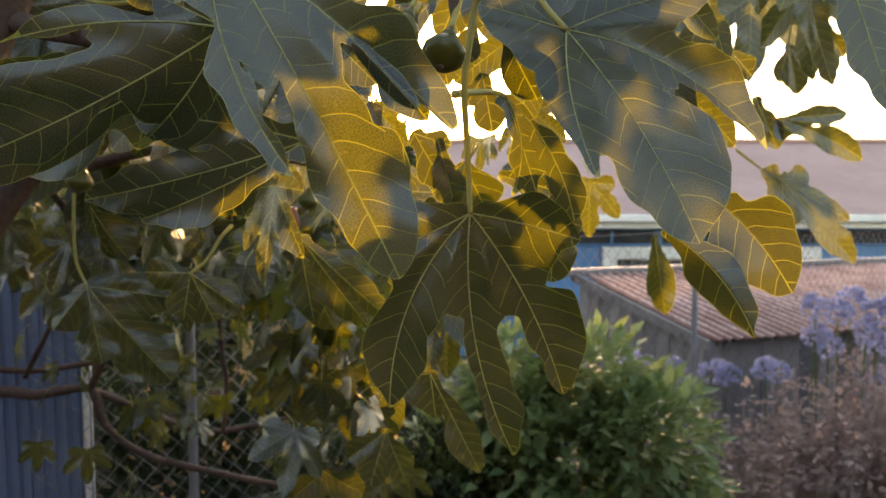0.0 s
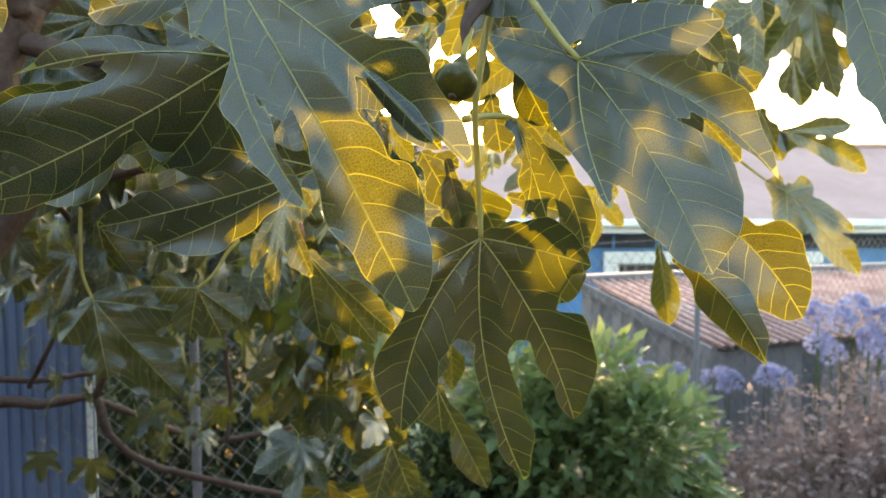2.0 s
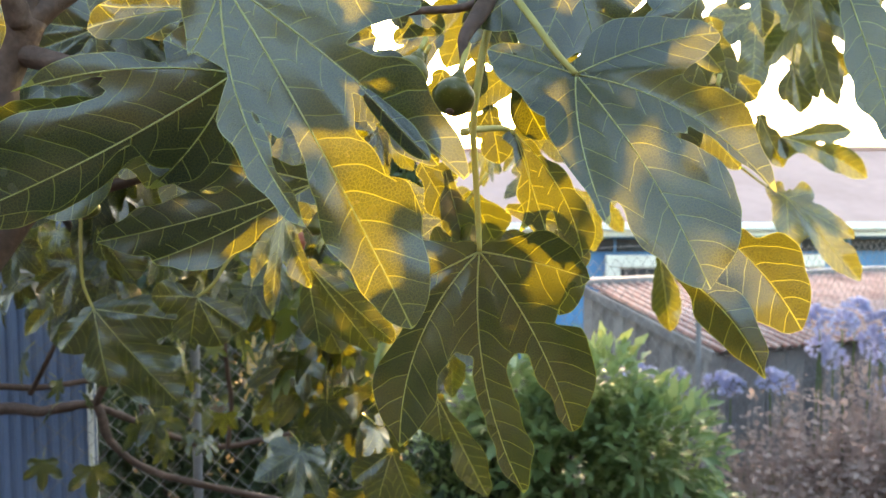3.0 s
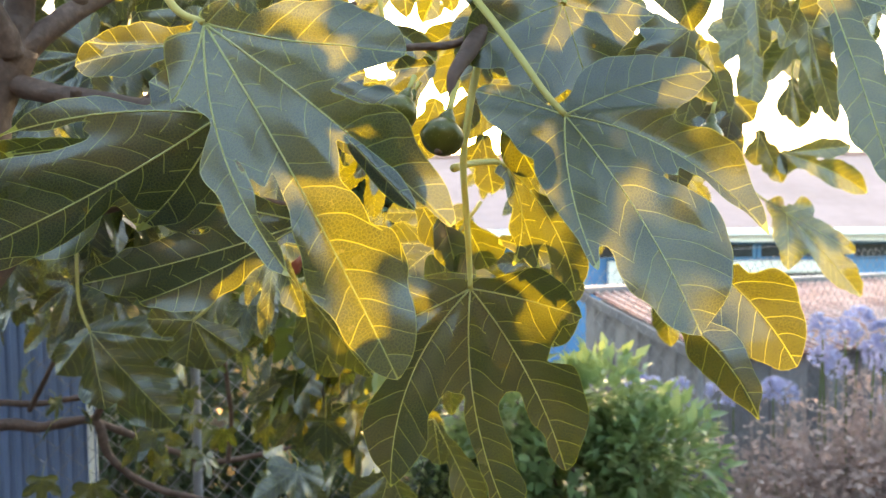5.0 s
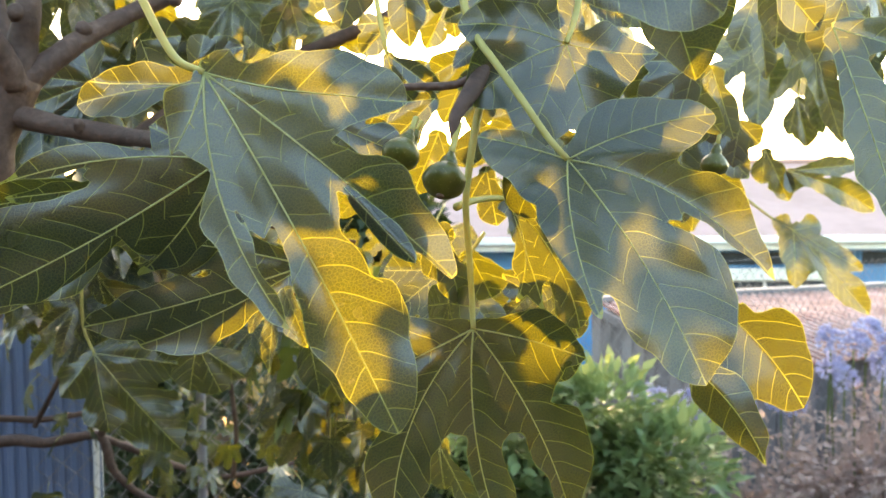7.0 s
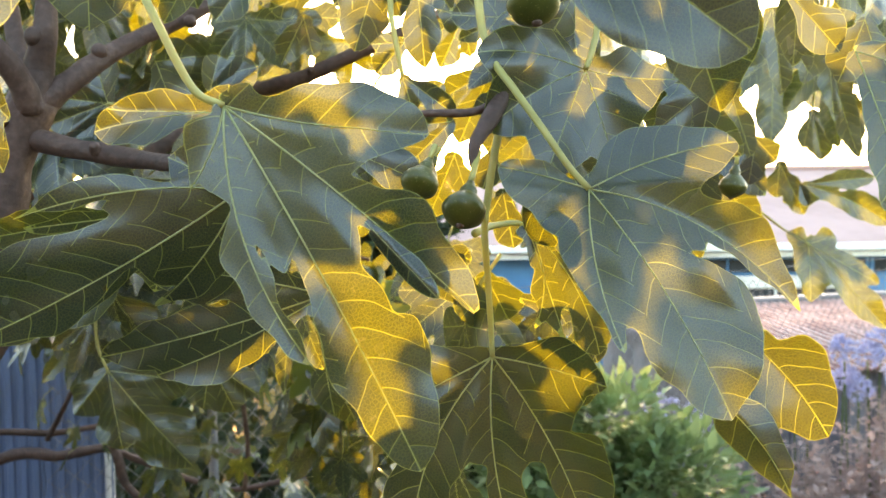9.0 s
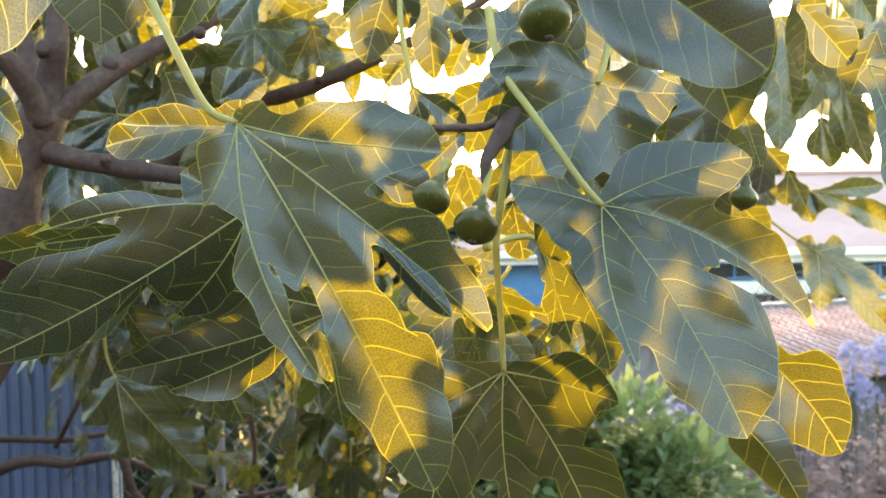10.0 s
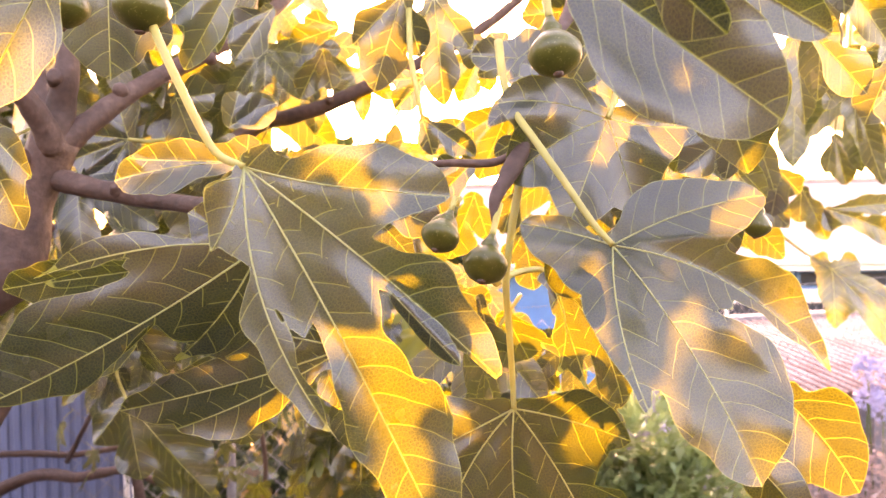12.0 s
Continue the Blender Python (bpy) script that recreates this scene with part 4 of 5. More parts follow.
branch([(-0.709, 2.525, 0.810), (-0.690, 2.506, 0.954), (-0.688, 2.465, 1.073), (-0.669, 2.376, 1.230), (-0.584, 2.281, 1.295), (-0.401, 2.090, 1.411)], [0.008, 0.0075, 0.007, 0.007, 0.006, 0.004])
branch([(-1.375, 2.10, 1.11), (-1.275, 2.165, 1.099), (-1.160, 2.214, 1.082), (-1.072, 2.265, 1.084), (-0.987, 2.296, 1.093)], [0.010, 0.009, 0.009, 0.008, 0.007])
branch([(-1.150, 2.164, 1.076), (-1.063, 2.124, 1.209), (-0.980, 2.083, 1.337)], [0.007, 0.006, 0.004])
branch([(-0.60, 1.25, 1.62), (-0.38, 1.22, 1.66), (-0.14, 1.20, 1.62)], [0.010, 0.007, 0.003])


# scars where old shoots were cut
for at, way, r in (((-0.393, 0.886, 1.868), (0.2, -0.9, 0.35), 0.0075), ((-0.436, 0.832, 1.873), (0.1, -1, 0.1), 0.0085), ((-0.371, 0.820, 1.757), (0.1, -0.8, 0.6), 0.005), ((-0.463, 0.790, 1.868), (0.5, -0.8, 0.2), 0.006), ((-0.470, 0.822, 1.790), (0.2, -1, 0.0), 0.009), ((-0.318, 0.958, 1.915), (0.1, -0.9, -0.3), 0.006), ((-0.24, 1.299, 1.918), (0.0, -1, 0.2), 0.006)):
    at, way = Vector(at), Vector(way).normalized()
    branch([at - way * 0.004, at + way * 0.003, at + way * 0.006], [r * 1.25, r, r * 0.7], "branch_scar", sides=9, rough=0.2)


def fig_fruit(centre, stem, width):
    """A pear-shaped fig hanging from its short stem."""
    centre, stem = Vector(centre), Vector(stem)
    axis = (stem - centre).normalized()
    side = axis.cross(Vector((0, 1, 0.1))).normalized()
    other = axis.cross(side)
    verts, faces = [], []
    rings, sides = 14, 16
    for i in range(rings + 1):
        u = i / rings
        h = (-0.50 + 1.25 * u) * width
        r = width * 0.5 * math.sin(math.pi * min(u / 0.78, 1.0) ** 0.80 * 0.93 + 0.05) if u < 0.72 else width * (0.08 + 0.17 * ((1 - u) / 0.28) ** 1.2)
        r = max(r, 0.03 * width)
        for j in range(sides):
            a = 2 * math.pi * j / sides
            verts.append(axis * h + (side * math.cos(a) + other * math.sin(a)) * r * (1 + 0.02 * math.cos(9 * a)))
    for i in range(rings):
        for j in range(sides):
            faces.append((i * sides + j, i * sides + (j + 1) % sides, (i + 1) * sides + (j + 1) % sides, (i + 1) * sides + j))
    faces.append(tuple(range(sides - 1, -1, -1)))
    faces.append(tuple(range(rings * sides, (rings + 1) * sides)))
    fruit = part("fig", mesh_of("fig", verts, faces, FIG_SKIN), fig_tree, "unripe green fig")
    fruit.location = centre
    vs, fs = tube([axis * width * 0.72, axis * width * 0.9, stem - centre + axis * 0.35 * width], [width * 0.09, width * 0.075, width * 0.09], 8)
    part("stem", mesh_of("stem", vs, fs, STALK), fruit)
    vs, fs = tube([axis * width * -0.47, axis * width * -0.505, axis * width * -0.53], [width * 0.10, width * 0.09, width * 0.04], 10)
    part("eye", mesh_of("eye", vs, fs, BARK), fruit, "small dark eye under the fig")
    return fruit


fig_fruit((0.001, 0.552, 1.691), (0.009, 0.573, 1.722), 0.030)
fig_fruit((-0.029, 0.571, 1.710), (-0.022, 0.582, 1.728), 0.027)
fig_fruit((0.051, 0.589, 1.836), (0.048, 0.600, 1.864), 0.038)
fig_fruit((-0.212, 0.521, 1.857), (-0.210, 0.522, 1.880), 0.036)
fig_fruit((-0.272, 0.539, 1.864), (-0.270, 0.539, 1.885), 0.034)
fig_fruit((-0.499, 1.101, 1.608), (-0.493, 1.104, 1.639), 0.036)
fig_fruit((-0.546, 1.104, 1.639), (-0.543, 1.106, 1.662), 0.034)
fig_fruit((-0.177, 1.050, 1.582), (-0.170, 1.052, 1.608), 0.026)
fig_fruit((-0.028, 0.616, 1.716), (-0.020, 0.617, 1.730), 0.022)
fig_fruit((0.272, 0.833, 1.713), (0.276, 0.834, 1.736), 0.028)


# ---- the rest of the crown: leaves of a few shapes in many places ----
rng = random.Random(7)
SHAPES = []
for i in range(7):
    span = 0.13 + 0.012 * i
    deep = 0.30 + 0.05 * (i % 4)
    SHAPES.append([(0, span, 0.18 * span, 0.18 * span, 0.0, 0.0, 0.6), (38 + 2 * i, 0.88 * span, 0.16 * span, 0.16 * span, rng.uniform(-0.02, 0.01), 0.01 * span, 0.5),
                   (-38 - 2 * i, 0.86 * span, 0.17 * span, 0.17 * span, rng.uniform(-0.02, 0.01), -0.01 * span, 0.4),
                   (88, 0.52 * span, 0.17 * span, 0.17 * span, rng.uniform(-0.01, 0.01), 0.0, 0.3), (-86, 0.50 * span, 0.17 * span, 0.17 * span, rng.uniform(-0.01, 0.01), 0.0, 0.3)])
CROWN_BLADES = [leaf_blade("leaf", s, 0.36 + 0.03 * (i % 5), (), 0.0065, i * 2.1, 0.2, 0.1 + 0.08 * (i % 3), 0.003) for i, s in enumerate(SHAPES)]
CROWN_STALKS = []
for i in range(3):
    vs, fs = tube(spline([(0, 0, 0), (0.0, -0.03, -0.006), (0.01 * (i - 1), -0.075, -0.03 - 0.01 * i)], 5), [0.0016, 0.0019, 0.0022], 6)
    CROWN_STALKS.append(mesh_of("petiole", vs, fs, STALK))


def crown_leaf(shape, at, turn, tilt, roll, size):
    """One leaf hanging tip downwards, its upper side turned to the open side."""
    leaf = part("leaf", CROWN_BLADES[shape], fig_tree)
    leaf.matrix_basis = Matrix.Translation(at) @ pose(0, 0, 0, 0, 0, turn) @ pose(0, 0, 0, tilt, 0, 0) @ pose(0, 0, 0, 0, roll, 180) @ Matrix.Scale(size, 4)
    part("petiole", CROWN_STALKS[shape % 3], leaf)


def crown(count, lo, hi, droop=(20, 80), size=(0.75, 1.15), facing=0.6, keep=None):
    """Leaves hanging in a box of the crown, most of them facing outwards to the open side."""
    made = 0
    while made < count:
        p = Vector([rng.uniform(lo[i], hi[i]) for i in range(3)])
        turn = rng.gauss(0, 75)
        tilt = rng.uniform(*droop)
        roll = rng.gauss(0, 28)
        s = rng.uniform(*size)
        blade = rng.randrange(len(CROWN_BLADES))
        if keep and not keep(p):
            continue
        made += 1
        crown_leaf(blade, p, turn * facing, tilt, roll, s)


def sky_gap(p):
    """Keeps an opening in the crown through which the low sun comes."""
    u, w = p.x / p.y, (p.z - 1.69) / p.y
    sun_side = -0.23 < u < 0.11 and 0.05 < w < 0.36
    return not (sun_side or (-0.31 < u < -0.24 and 0.13 < w < 0.27))


def above_boughs(p):
    """Leaves the low boughs by the fence in the open."""
    return p.x / p.y > -0.226 or (p.z - 1.654) / p.y > -0.164


def deep_inside(p):
    """As above, and behind the leaves that hang low on long stalks."""
    return above_boughs(p) and (p.y > 1.38 or p.z > 1.654 + 0.05 * p.y)


# middle-crown leaves added between the low sun and the nearest leaves to shade them
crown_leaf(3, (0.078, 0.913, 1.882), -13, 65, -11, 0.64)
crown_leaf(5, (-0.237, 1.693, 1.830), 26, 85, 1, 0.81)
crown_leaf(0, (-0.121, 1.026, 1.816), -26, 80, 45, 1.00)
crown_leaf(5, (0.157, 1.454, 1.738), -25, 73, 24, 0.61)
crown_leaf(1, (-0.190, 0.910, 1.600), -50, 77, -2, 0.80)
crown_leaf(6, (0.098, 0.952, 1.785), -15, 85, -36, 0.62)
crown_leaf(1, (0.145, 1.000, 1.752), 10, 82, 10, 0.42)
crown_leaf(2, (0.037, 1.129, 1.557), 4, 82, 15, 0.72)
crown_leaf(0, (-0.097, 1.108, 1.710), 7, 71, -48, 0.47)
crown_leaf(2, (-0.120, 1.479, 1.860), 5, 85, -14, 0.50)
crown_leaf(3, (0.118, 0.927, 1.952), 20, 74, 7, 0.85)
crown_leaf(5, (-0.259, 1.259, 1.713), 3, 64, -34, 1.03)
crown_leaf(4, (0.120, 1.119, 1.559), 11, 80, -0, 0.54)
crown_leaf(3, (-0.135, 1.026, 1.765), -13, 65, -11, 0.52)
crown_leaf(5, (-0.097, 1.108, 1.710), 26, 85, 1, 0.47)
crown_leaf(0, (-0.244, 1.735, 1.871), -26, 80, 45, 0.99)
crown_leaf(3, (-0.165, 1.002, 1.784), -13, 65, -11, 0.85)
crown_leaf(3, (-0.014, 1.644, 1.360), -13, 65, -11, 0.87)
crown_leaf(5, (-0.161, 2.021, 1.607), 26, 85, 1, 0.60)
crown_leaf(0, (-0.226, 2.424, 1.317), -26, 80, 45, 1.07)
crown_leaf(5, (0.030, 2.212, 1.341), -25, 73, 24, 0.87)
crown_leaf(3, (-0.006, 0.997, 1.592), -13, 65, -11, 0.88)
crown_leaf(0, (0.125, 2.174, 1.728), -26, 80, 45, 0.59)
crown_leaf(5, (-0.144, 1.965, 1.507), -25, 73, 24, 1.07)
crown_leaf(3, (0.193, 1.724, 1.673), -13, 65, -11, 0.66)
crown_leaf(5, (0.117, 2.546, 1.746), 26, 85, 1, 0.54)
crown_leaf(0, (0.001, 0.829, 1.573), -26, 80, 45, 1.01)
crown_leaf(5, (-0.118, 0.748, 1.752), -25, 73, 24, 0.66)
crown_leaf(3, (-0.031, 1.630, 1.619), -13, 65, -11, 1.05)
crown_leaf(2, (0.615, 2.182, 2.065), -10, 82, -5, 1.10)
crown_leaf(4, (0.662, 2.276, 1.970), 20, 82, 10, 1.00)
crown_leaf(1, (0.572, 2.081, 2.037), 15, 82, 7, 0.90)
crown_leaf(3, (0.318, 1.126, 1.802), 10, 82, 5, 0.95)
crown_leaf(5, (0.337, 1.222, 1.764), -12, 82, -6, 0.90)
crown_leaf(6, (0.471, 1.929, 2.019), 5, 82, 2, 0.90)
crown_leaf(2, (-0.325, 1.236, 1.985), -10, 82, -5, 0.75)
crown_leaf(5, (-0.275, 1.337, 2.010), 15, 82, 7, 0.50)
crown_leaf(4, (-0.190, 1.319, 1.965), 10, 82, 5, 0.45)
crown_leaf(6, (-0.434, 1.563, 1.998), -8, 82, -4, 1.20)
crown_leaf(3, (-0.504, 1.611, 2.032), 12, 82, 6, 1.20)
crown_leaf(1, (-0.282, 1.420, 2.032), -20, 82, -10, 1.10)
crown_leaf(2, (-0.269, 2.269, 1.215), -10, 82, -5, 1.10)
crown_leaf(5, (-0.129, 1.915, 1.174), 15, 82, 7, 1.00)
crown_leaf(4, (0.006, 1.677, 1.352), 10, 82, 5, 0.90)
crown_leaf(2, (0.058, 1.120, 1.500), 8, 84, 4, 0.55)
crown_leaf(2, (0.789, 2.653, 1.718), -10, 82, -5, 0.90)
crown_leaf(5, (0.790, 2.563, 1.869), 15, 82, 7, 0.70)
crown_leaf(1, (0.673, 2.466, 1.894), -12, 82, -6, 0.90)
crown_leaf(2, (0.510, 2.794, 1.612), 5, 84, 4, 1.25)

crown(70, (-1.25, 1.15, 1.30), (-0.16, 2.1, 1.70), (38, 88), (0.5, 0.95), 0.8, keep=deep_inside)
crown(34, (-1.15, 0.95, 1.62), (-0.35, 1.6, 1.85), (50, 90), (0.6, 1.05), 0.9, keep=deep_inside)
crown(30, (-1.5, 2.35, 0.55), (-0.10, 2.9, 1.30), (40, 85), (0.35, 0.7), 1.0)
crown(46, (-1.0, 0.95, 1.86), (0.30, 1.7, 2.35), (58, 90), keep=sky_gap)
crown(10, (0.35, 1.25, 1.95), (1.15, 1.9, 2.30), (65, 90))
crown(60, (-1.7, 1.9, 1.35), (-0.35, 3.0, 2.25), (58, 90), keep=sky_gap)
crown(26, (-0.9, 1.4, 1.95), (-0.25, 2.0, 2.5), (58, 90), keep=sky_gap)
crown(30, (-1.15, 2.0, 0.85), (-0.2, 2.3, 1.38), (48, 88), (0.3, 0.6), 0.7)
crown(44, (-1.1, 1.5, 1.08), (-0.12, 2.1, 1.45), (48, 88), (0.45, 0.8), 0.7, keep=above_boughs)
crown(8, (0.05, 0.75, 1.93), (0.45, 1.0, 2.15), (62, 90))
# added leaves further back, then an unseen layer overhead, both shading the crown
crown(44, (-1.3, 1.8, 2.0), (-0.40, 2.6, 2.7), (30, 85), keep=sky_gap)
crown(70, (-1.5, 0.45, 2.38), (-0.15, 1.7, 2.85), (5, 40))

# small fresh leaves low inside the crown, coloured brighter for sky light shining through
LIT_THROUGH_BLADES = []
for me in CROWN_BLADES[:4]:
    LIT_THROUGH_BLADES.append(me.copy())
    LIT_THROUGH_BLADES[-1].materials[0] = LIT_THROUGH
for _ in range(60):
    d = rng.uniform(1.45, 2.15)
    leaf = part("leaf", LIT_THROUGH_BLADES[rng.randrange(4)], fig_tree, "small fresh yellow-green leaf, coloured as if light shines through")
    leaf.matrix_basis = Matrix.Translation((-0.16 * d + rng.gauss(0, 0.06) * d, d, 1.66 - 0.145 * d + rng.gauss(0, 0.042) * d)) @ pose(0, 0, 0, 0, 0, rng.gauss(0, 50)) @ pose(0, 0, 0, rng.uniform(25, 85), 0, 0) @ pose(0, 0, 0, 0, rng.gauss(0, 30), 180) @ Matrix.Scale(rng.uniform(0.35, 0.62), 4)


# ---- ground ----
def ground_height(x, y):
    drop = min(max((y - 1.2) / 2.2, 0), 1)
    more = min(max((y - 4.4) / 0.8, 0), 1)
    return -0.45 * drop * drop * (3 - 2 * drop) - 0.75 * more + 0.03 * noise.noise((x * 1.3, y * 1.3, 0))


def build_ground():
    xs = [-400, -120, -40, -15] + [-8 + 0.5 * i for i in range(45)] + [20, 45, 120, 400]
    ys = [-400, -100, -25, -8] + [-4 + 0.4 * i for i in range(45)] + [20, 40, 120, 600]
    verts = [(x, y, ground_height(x, y)) for x in xs for y in ys]
    n = len(ys)
    faces = [(i * n + j, (i + 1) * n + j, (i + 1) * n + j + 1, i * n + j + 1) for i in range(len(xs) - 1) for j in range(n - 1)]
    return tagged(new("ground", mesh_of("ground", verts, faces, SOIL)), "bare brown garden soil under the plants", "ground", kind="structure")


build_ground()


# unseen walls added behind and beside the camera, closing the garden and dimming skylight
for wall_name, lo, hi in (("wall_south", (-6, -2.12, -0.1), (6, -2.0, 2.8)), ("wall_west", (-6.1, -2.0, -0.6), (-6.0, 2.2, 3.6)), ("wall_east", (6.0, -2.0, -0.6), (6.1, 4.6, 2.2))):
    tagged(new(wall_name, box_mesh(wall_name, lo, hi, REAR)), "plain dark wall added out of view to cut the sky light", "fence", kind="structure")


# ---- the house beyond the fence ----
def build_house():
    house = thing("house", pose(0, 12.5, -1.2), "low blue-walled house with a pinkish tiled roof and white gutter", "house")
    part("wall", box_mesh("wall", (-0.4, 0.5, 0), (14, 0.75, 2.35), BLUE_WALL), house, "bright blue painted wall")
    part("fascia", box_mesh("fascia", (-0.8, 0.02, 2.14), (14.4, 0.06, 2.34), WHITE), house, "white fascia board")
    part("gutter", box_mesh("gutter", (-0.8, -0.12, 2.24), (14.4, 0.016, 2.36), WHITE, 0.02), house, "white gutter")
    slab = [(-0.8, 0, 2.34), (14.4, 0, 2.34), (14.4, 3.6, 3.64), (-0.8, 3.6, 3.64), (-0.8, 0, 2.38), (14.4, 0, 2.38), (14.4, 3.6, 3.68), (-0.8, 3.6, 3.68)]
    quads = [(0, 3, 2, 1), (4, 5, 6, 7), (0, 1, 5, 4), (1, 2, 6, 5), (2, 3, 7, 6), (3, 0, 4, 7)]
    part("roof", mesh_of("roof", slab, quads, ROOF, False), house, "pinkish brown tiled roof")
    back = [(-0.8, 3.6, 3.64), (14.4, 3.6, 3.64), (14.4, 7.2, 2.34), (-0.8, 7.2, 2.34), (-0.8, 3.6, 3.68), (14.4, 3.6, 3.68), (14.4, 7.2, 2.38), (-0.8, 7.2, 2.38)]
    part("roof", mesh_of("roof", back, quads, ROOF, False), house)
    part("ridge", box_mesh("ridge", (-0.8, 3.48, 3.66), (14.4, 3.72, 3.74), ROOF, 0.02), house)
    # dark panels standing in for the shade under the eave, built like windows
    for x0 in (2.0, 3.5, 5.0, 6.5, 8.0, 9.5):
        w = part("window", box_mesh("window", (x0, 0.44, 1.84), (x0 + 1.48, 0.56, 2.12), BLUE_WALL, 0.01), house, "blue band framing the eave-shade panels")
        part("pane", box_mesh("pane", (x0 + 0.06, 0.43, 1.87), (x0 + 0.72, 0.45, 2.08), PANE_AND_SHADE), w, "dark panel for window panes and eave shade")
        part("pane", box_mesh("pane", (x0 + 0.76, 0.43, 1.87), (x0 + 1.42, 0.45, 2.08), PANE_AND_SHADE), w)
    low = part("window", box_mesh("window", (2.62, 0.46, 1.30), (6.10, 0.54, 1.64), WHITE, 0.01), house, "long window with a white frame")
    part("window_frame", box_mesh("window_frame", (2.58, 0.38, 1.62), (6.13, 0.455, 1.82), WHITE, 0.015), low, "broad white head of the frame")
    part("window_frame", box_mesh("window_frame", (2.58, 0.38, 1.28), (2.80, 0.455, 1.618), WHITE, 0.015), low)
    for x0 in (2.84, 3.94, 5.04):
        part("pane", box_mesh("pane", (x0, 0.44, 1.34), (x0 + 1.04, 0.456, 1.60), PANE_AND_SHADE), low, "dark panel for window panes and eave shade")
    return house


build_house()


# ---- the low shed ----
def corrugated(name, length, width, pitch, depth, material, thick=0.0015):
    n = int(width / pitch * 8) + 1
    verts, faces = [], []
    for i in range(n):
        x = i * pitch / 8
        z = depth * math.cos(2 * math.pi * x / pitch)
        verts += [(x, 0, z), (x, length, z), (x, 0, z - thick), (x, length, z - thick)]
    for i in range(n - 1):
        a, b = 4 * i, 4 * i + 4
        faces += [(a, b, b + 1, a + 1), (a + 2, a + 3, b + 3, b + 2), (a, a + 2, b + 2, b), (a + 1, b + 1, b + 3, a + 3)]
    faces += [(0, 1, 3, 2), (4 * n - 4, 4 * n - 2, 4 * n - 1, 4 * n - 3)]
    return mesh_of(name, verts, faces, material)


def build_shed():
    shed = thing("garden_shed", pose(1.554, 4.645, 0.70, 0, 0, 19), "low weathered garden shed with a rusty corrugated iron roof", "shed")
    slope = math.degrees(math.atan2(0.22, 1.58))
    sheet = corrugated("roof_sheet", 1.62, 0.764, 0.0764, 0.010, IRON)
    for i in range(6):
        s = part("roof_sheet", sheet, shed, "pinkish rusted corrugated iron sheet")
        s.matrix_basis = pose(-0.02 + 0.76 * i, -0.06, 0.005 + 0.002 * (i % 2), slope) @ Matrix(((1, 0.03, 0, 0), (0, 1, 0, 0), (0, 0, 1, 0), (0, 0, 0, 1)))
    b = part("barge_board", box_mesh("barge_board", (-0.055, -0.08, -0.05), (-0.03, 1.60, 0.02), BOARD), shed, "weathered grey barge board")
    b.matrix_basis = pose(0, 0, 0, slope)
    c = part("ridge_cap", box_mesh("ridge_cap", (-0.15, -0.05, -0.02), (4.7, 0.07, 0.03), FLASHING, 0.01), shed, "grey ridge flashing")
    c.matrix_basis = pose(0, 1.56, 0.235)
    board = box_mesh("board", (0, 0, -1.75), (0.142, 0.02, -0.05), BOARD)
    for i in range(31):
        part("board", board, shed).matrix_basis = pose(0.02 + 0.147 * i, 0.06 + 0.004 * (i % 3), 0)
    side = box_mesh("board", (0, 0, -1.75), (0.02, 0.142, -0.03), BOARD)
    for i in range(10):
        part("board", side, shed).matrix_basis = pose(0.0 + 0.004 * (i % 2), 0.085 + 0.147 * i, 0.0115 + 0.0204 * i)
    part("back_wall", box_mesh("back_wall", (0.02, 1.50, -1.75), (4.55, 1.55, 0.16), BOARD), shed)
    part("post", box_mesh("post", (-0.02, 0.0, -1.75), (0.07, 0.055, -0.03), BOARD), shed)
    return shed


build_shed()


# ---- chain-link fence ----
def build_fence():
    a, b = Vector((-0.841, 2.630, 0)), Vector((1.318, 4.150, 0))
    way = (b - a).normalized()
    turn = math.degrees(math.atan2(way.y, way.x))
    gap = (b - a).length
    fence = thing("chain_link_fence", pose(a.x, a.y, 0, 0, 0, turn), "galvanised chain-link fence on round steel posts", "fence")
    for i, low in ((0, -0.5), (1, -0.55), (2, -0.9)):
        vs, fs = tube([Vector((gap * i, 0, low)), Vector((gap * i, 0, 0.5)), Vector((gap * i, 0, 1.40 - 0.26 * (i == 1))), Vector((gap * i, 0, 1.42 - 0.26 * (i == 1)))], [0.015, 0.015, 0.015, 0.010], 12)
        part("post", mesh_of("post", vs, fs, GALV), fence, "round grey steel post")
    pitch, top, low = 0.075, 1.38, -0.30
    pieces = []
    x = -0.5
    k = 0
    rows = int((top - low) / (pitch / 2))
    while x < 2 * gap + 0.4:
        line = [Vector((x + (pitch / 2 if (i + k) % 2 else 0), 0.002 if i % 2 else -0.002, low + i * pitch / 2)) for i in range(rows)]
        vs, fs = [], []
        for i, q in enumerate(line):
            for j in range(3):
                an = 2.094 * j
                vs.append(q + Vector((math.cos(an), math.sin(an), 0)) * 0.0019)
        for i in range(rows - 1):
            for j in range(3):
                fs.append((3 * i + j, 3 * i + (j + 1) % 3, 3 * i + 3 + (j + 1) % 3, 3 * i + 3 + j))
        pieces.append((vs, fs))
        x += pitch / 2
        k += 1
    part("wire_mesh", merged("wire_mesh", pieces, GALV), fence, "woven galvanised wire mesh", "stuff")
    for z in (1.37, 0.5, -0.28):
        vs, fs = tube([Vector((-0.5, 0.006, z)), Vector((gap, 0.006, z - 0.004)), Vector((2 * gap + 0.4, 0.006, z))], [0.002, 0.002, 0.002], 6)
        part("line_wire", mesh_of("line_wire", vs, fs, GALV), fence)
    return fence


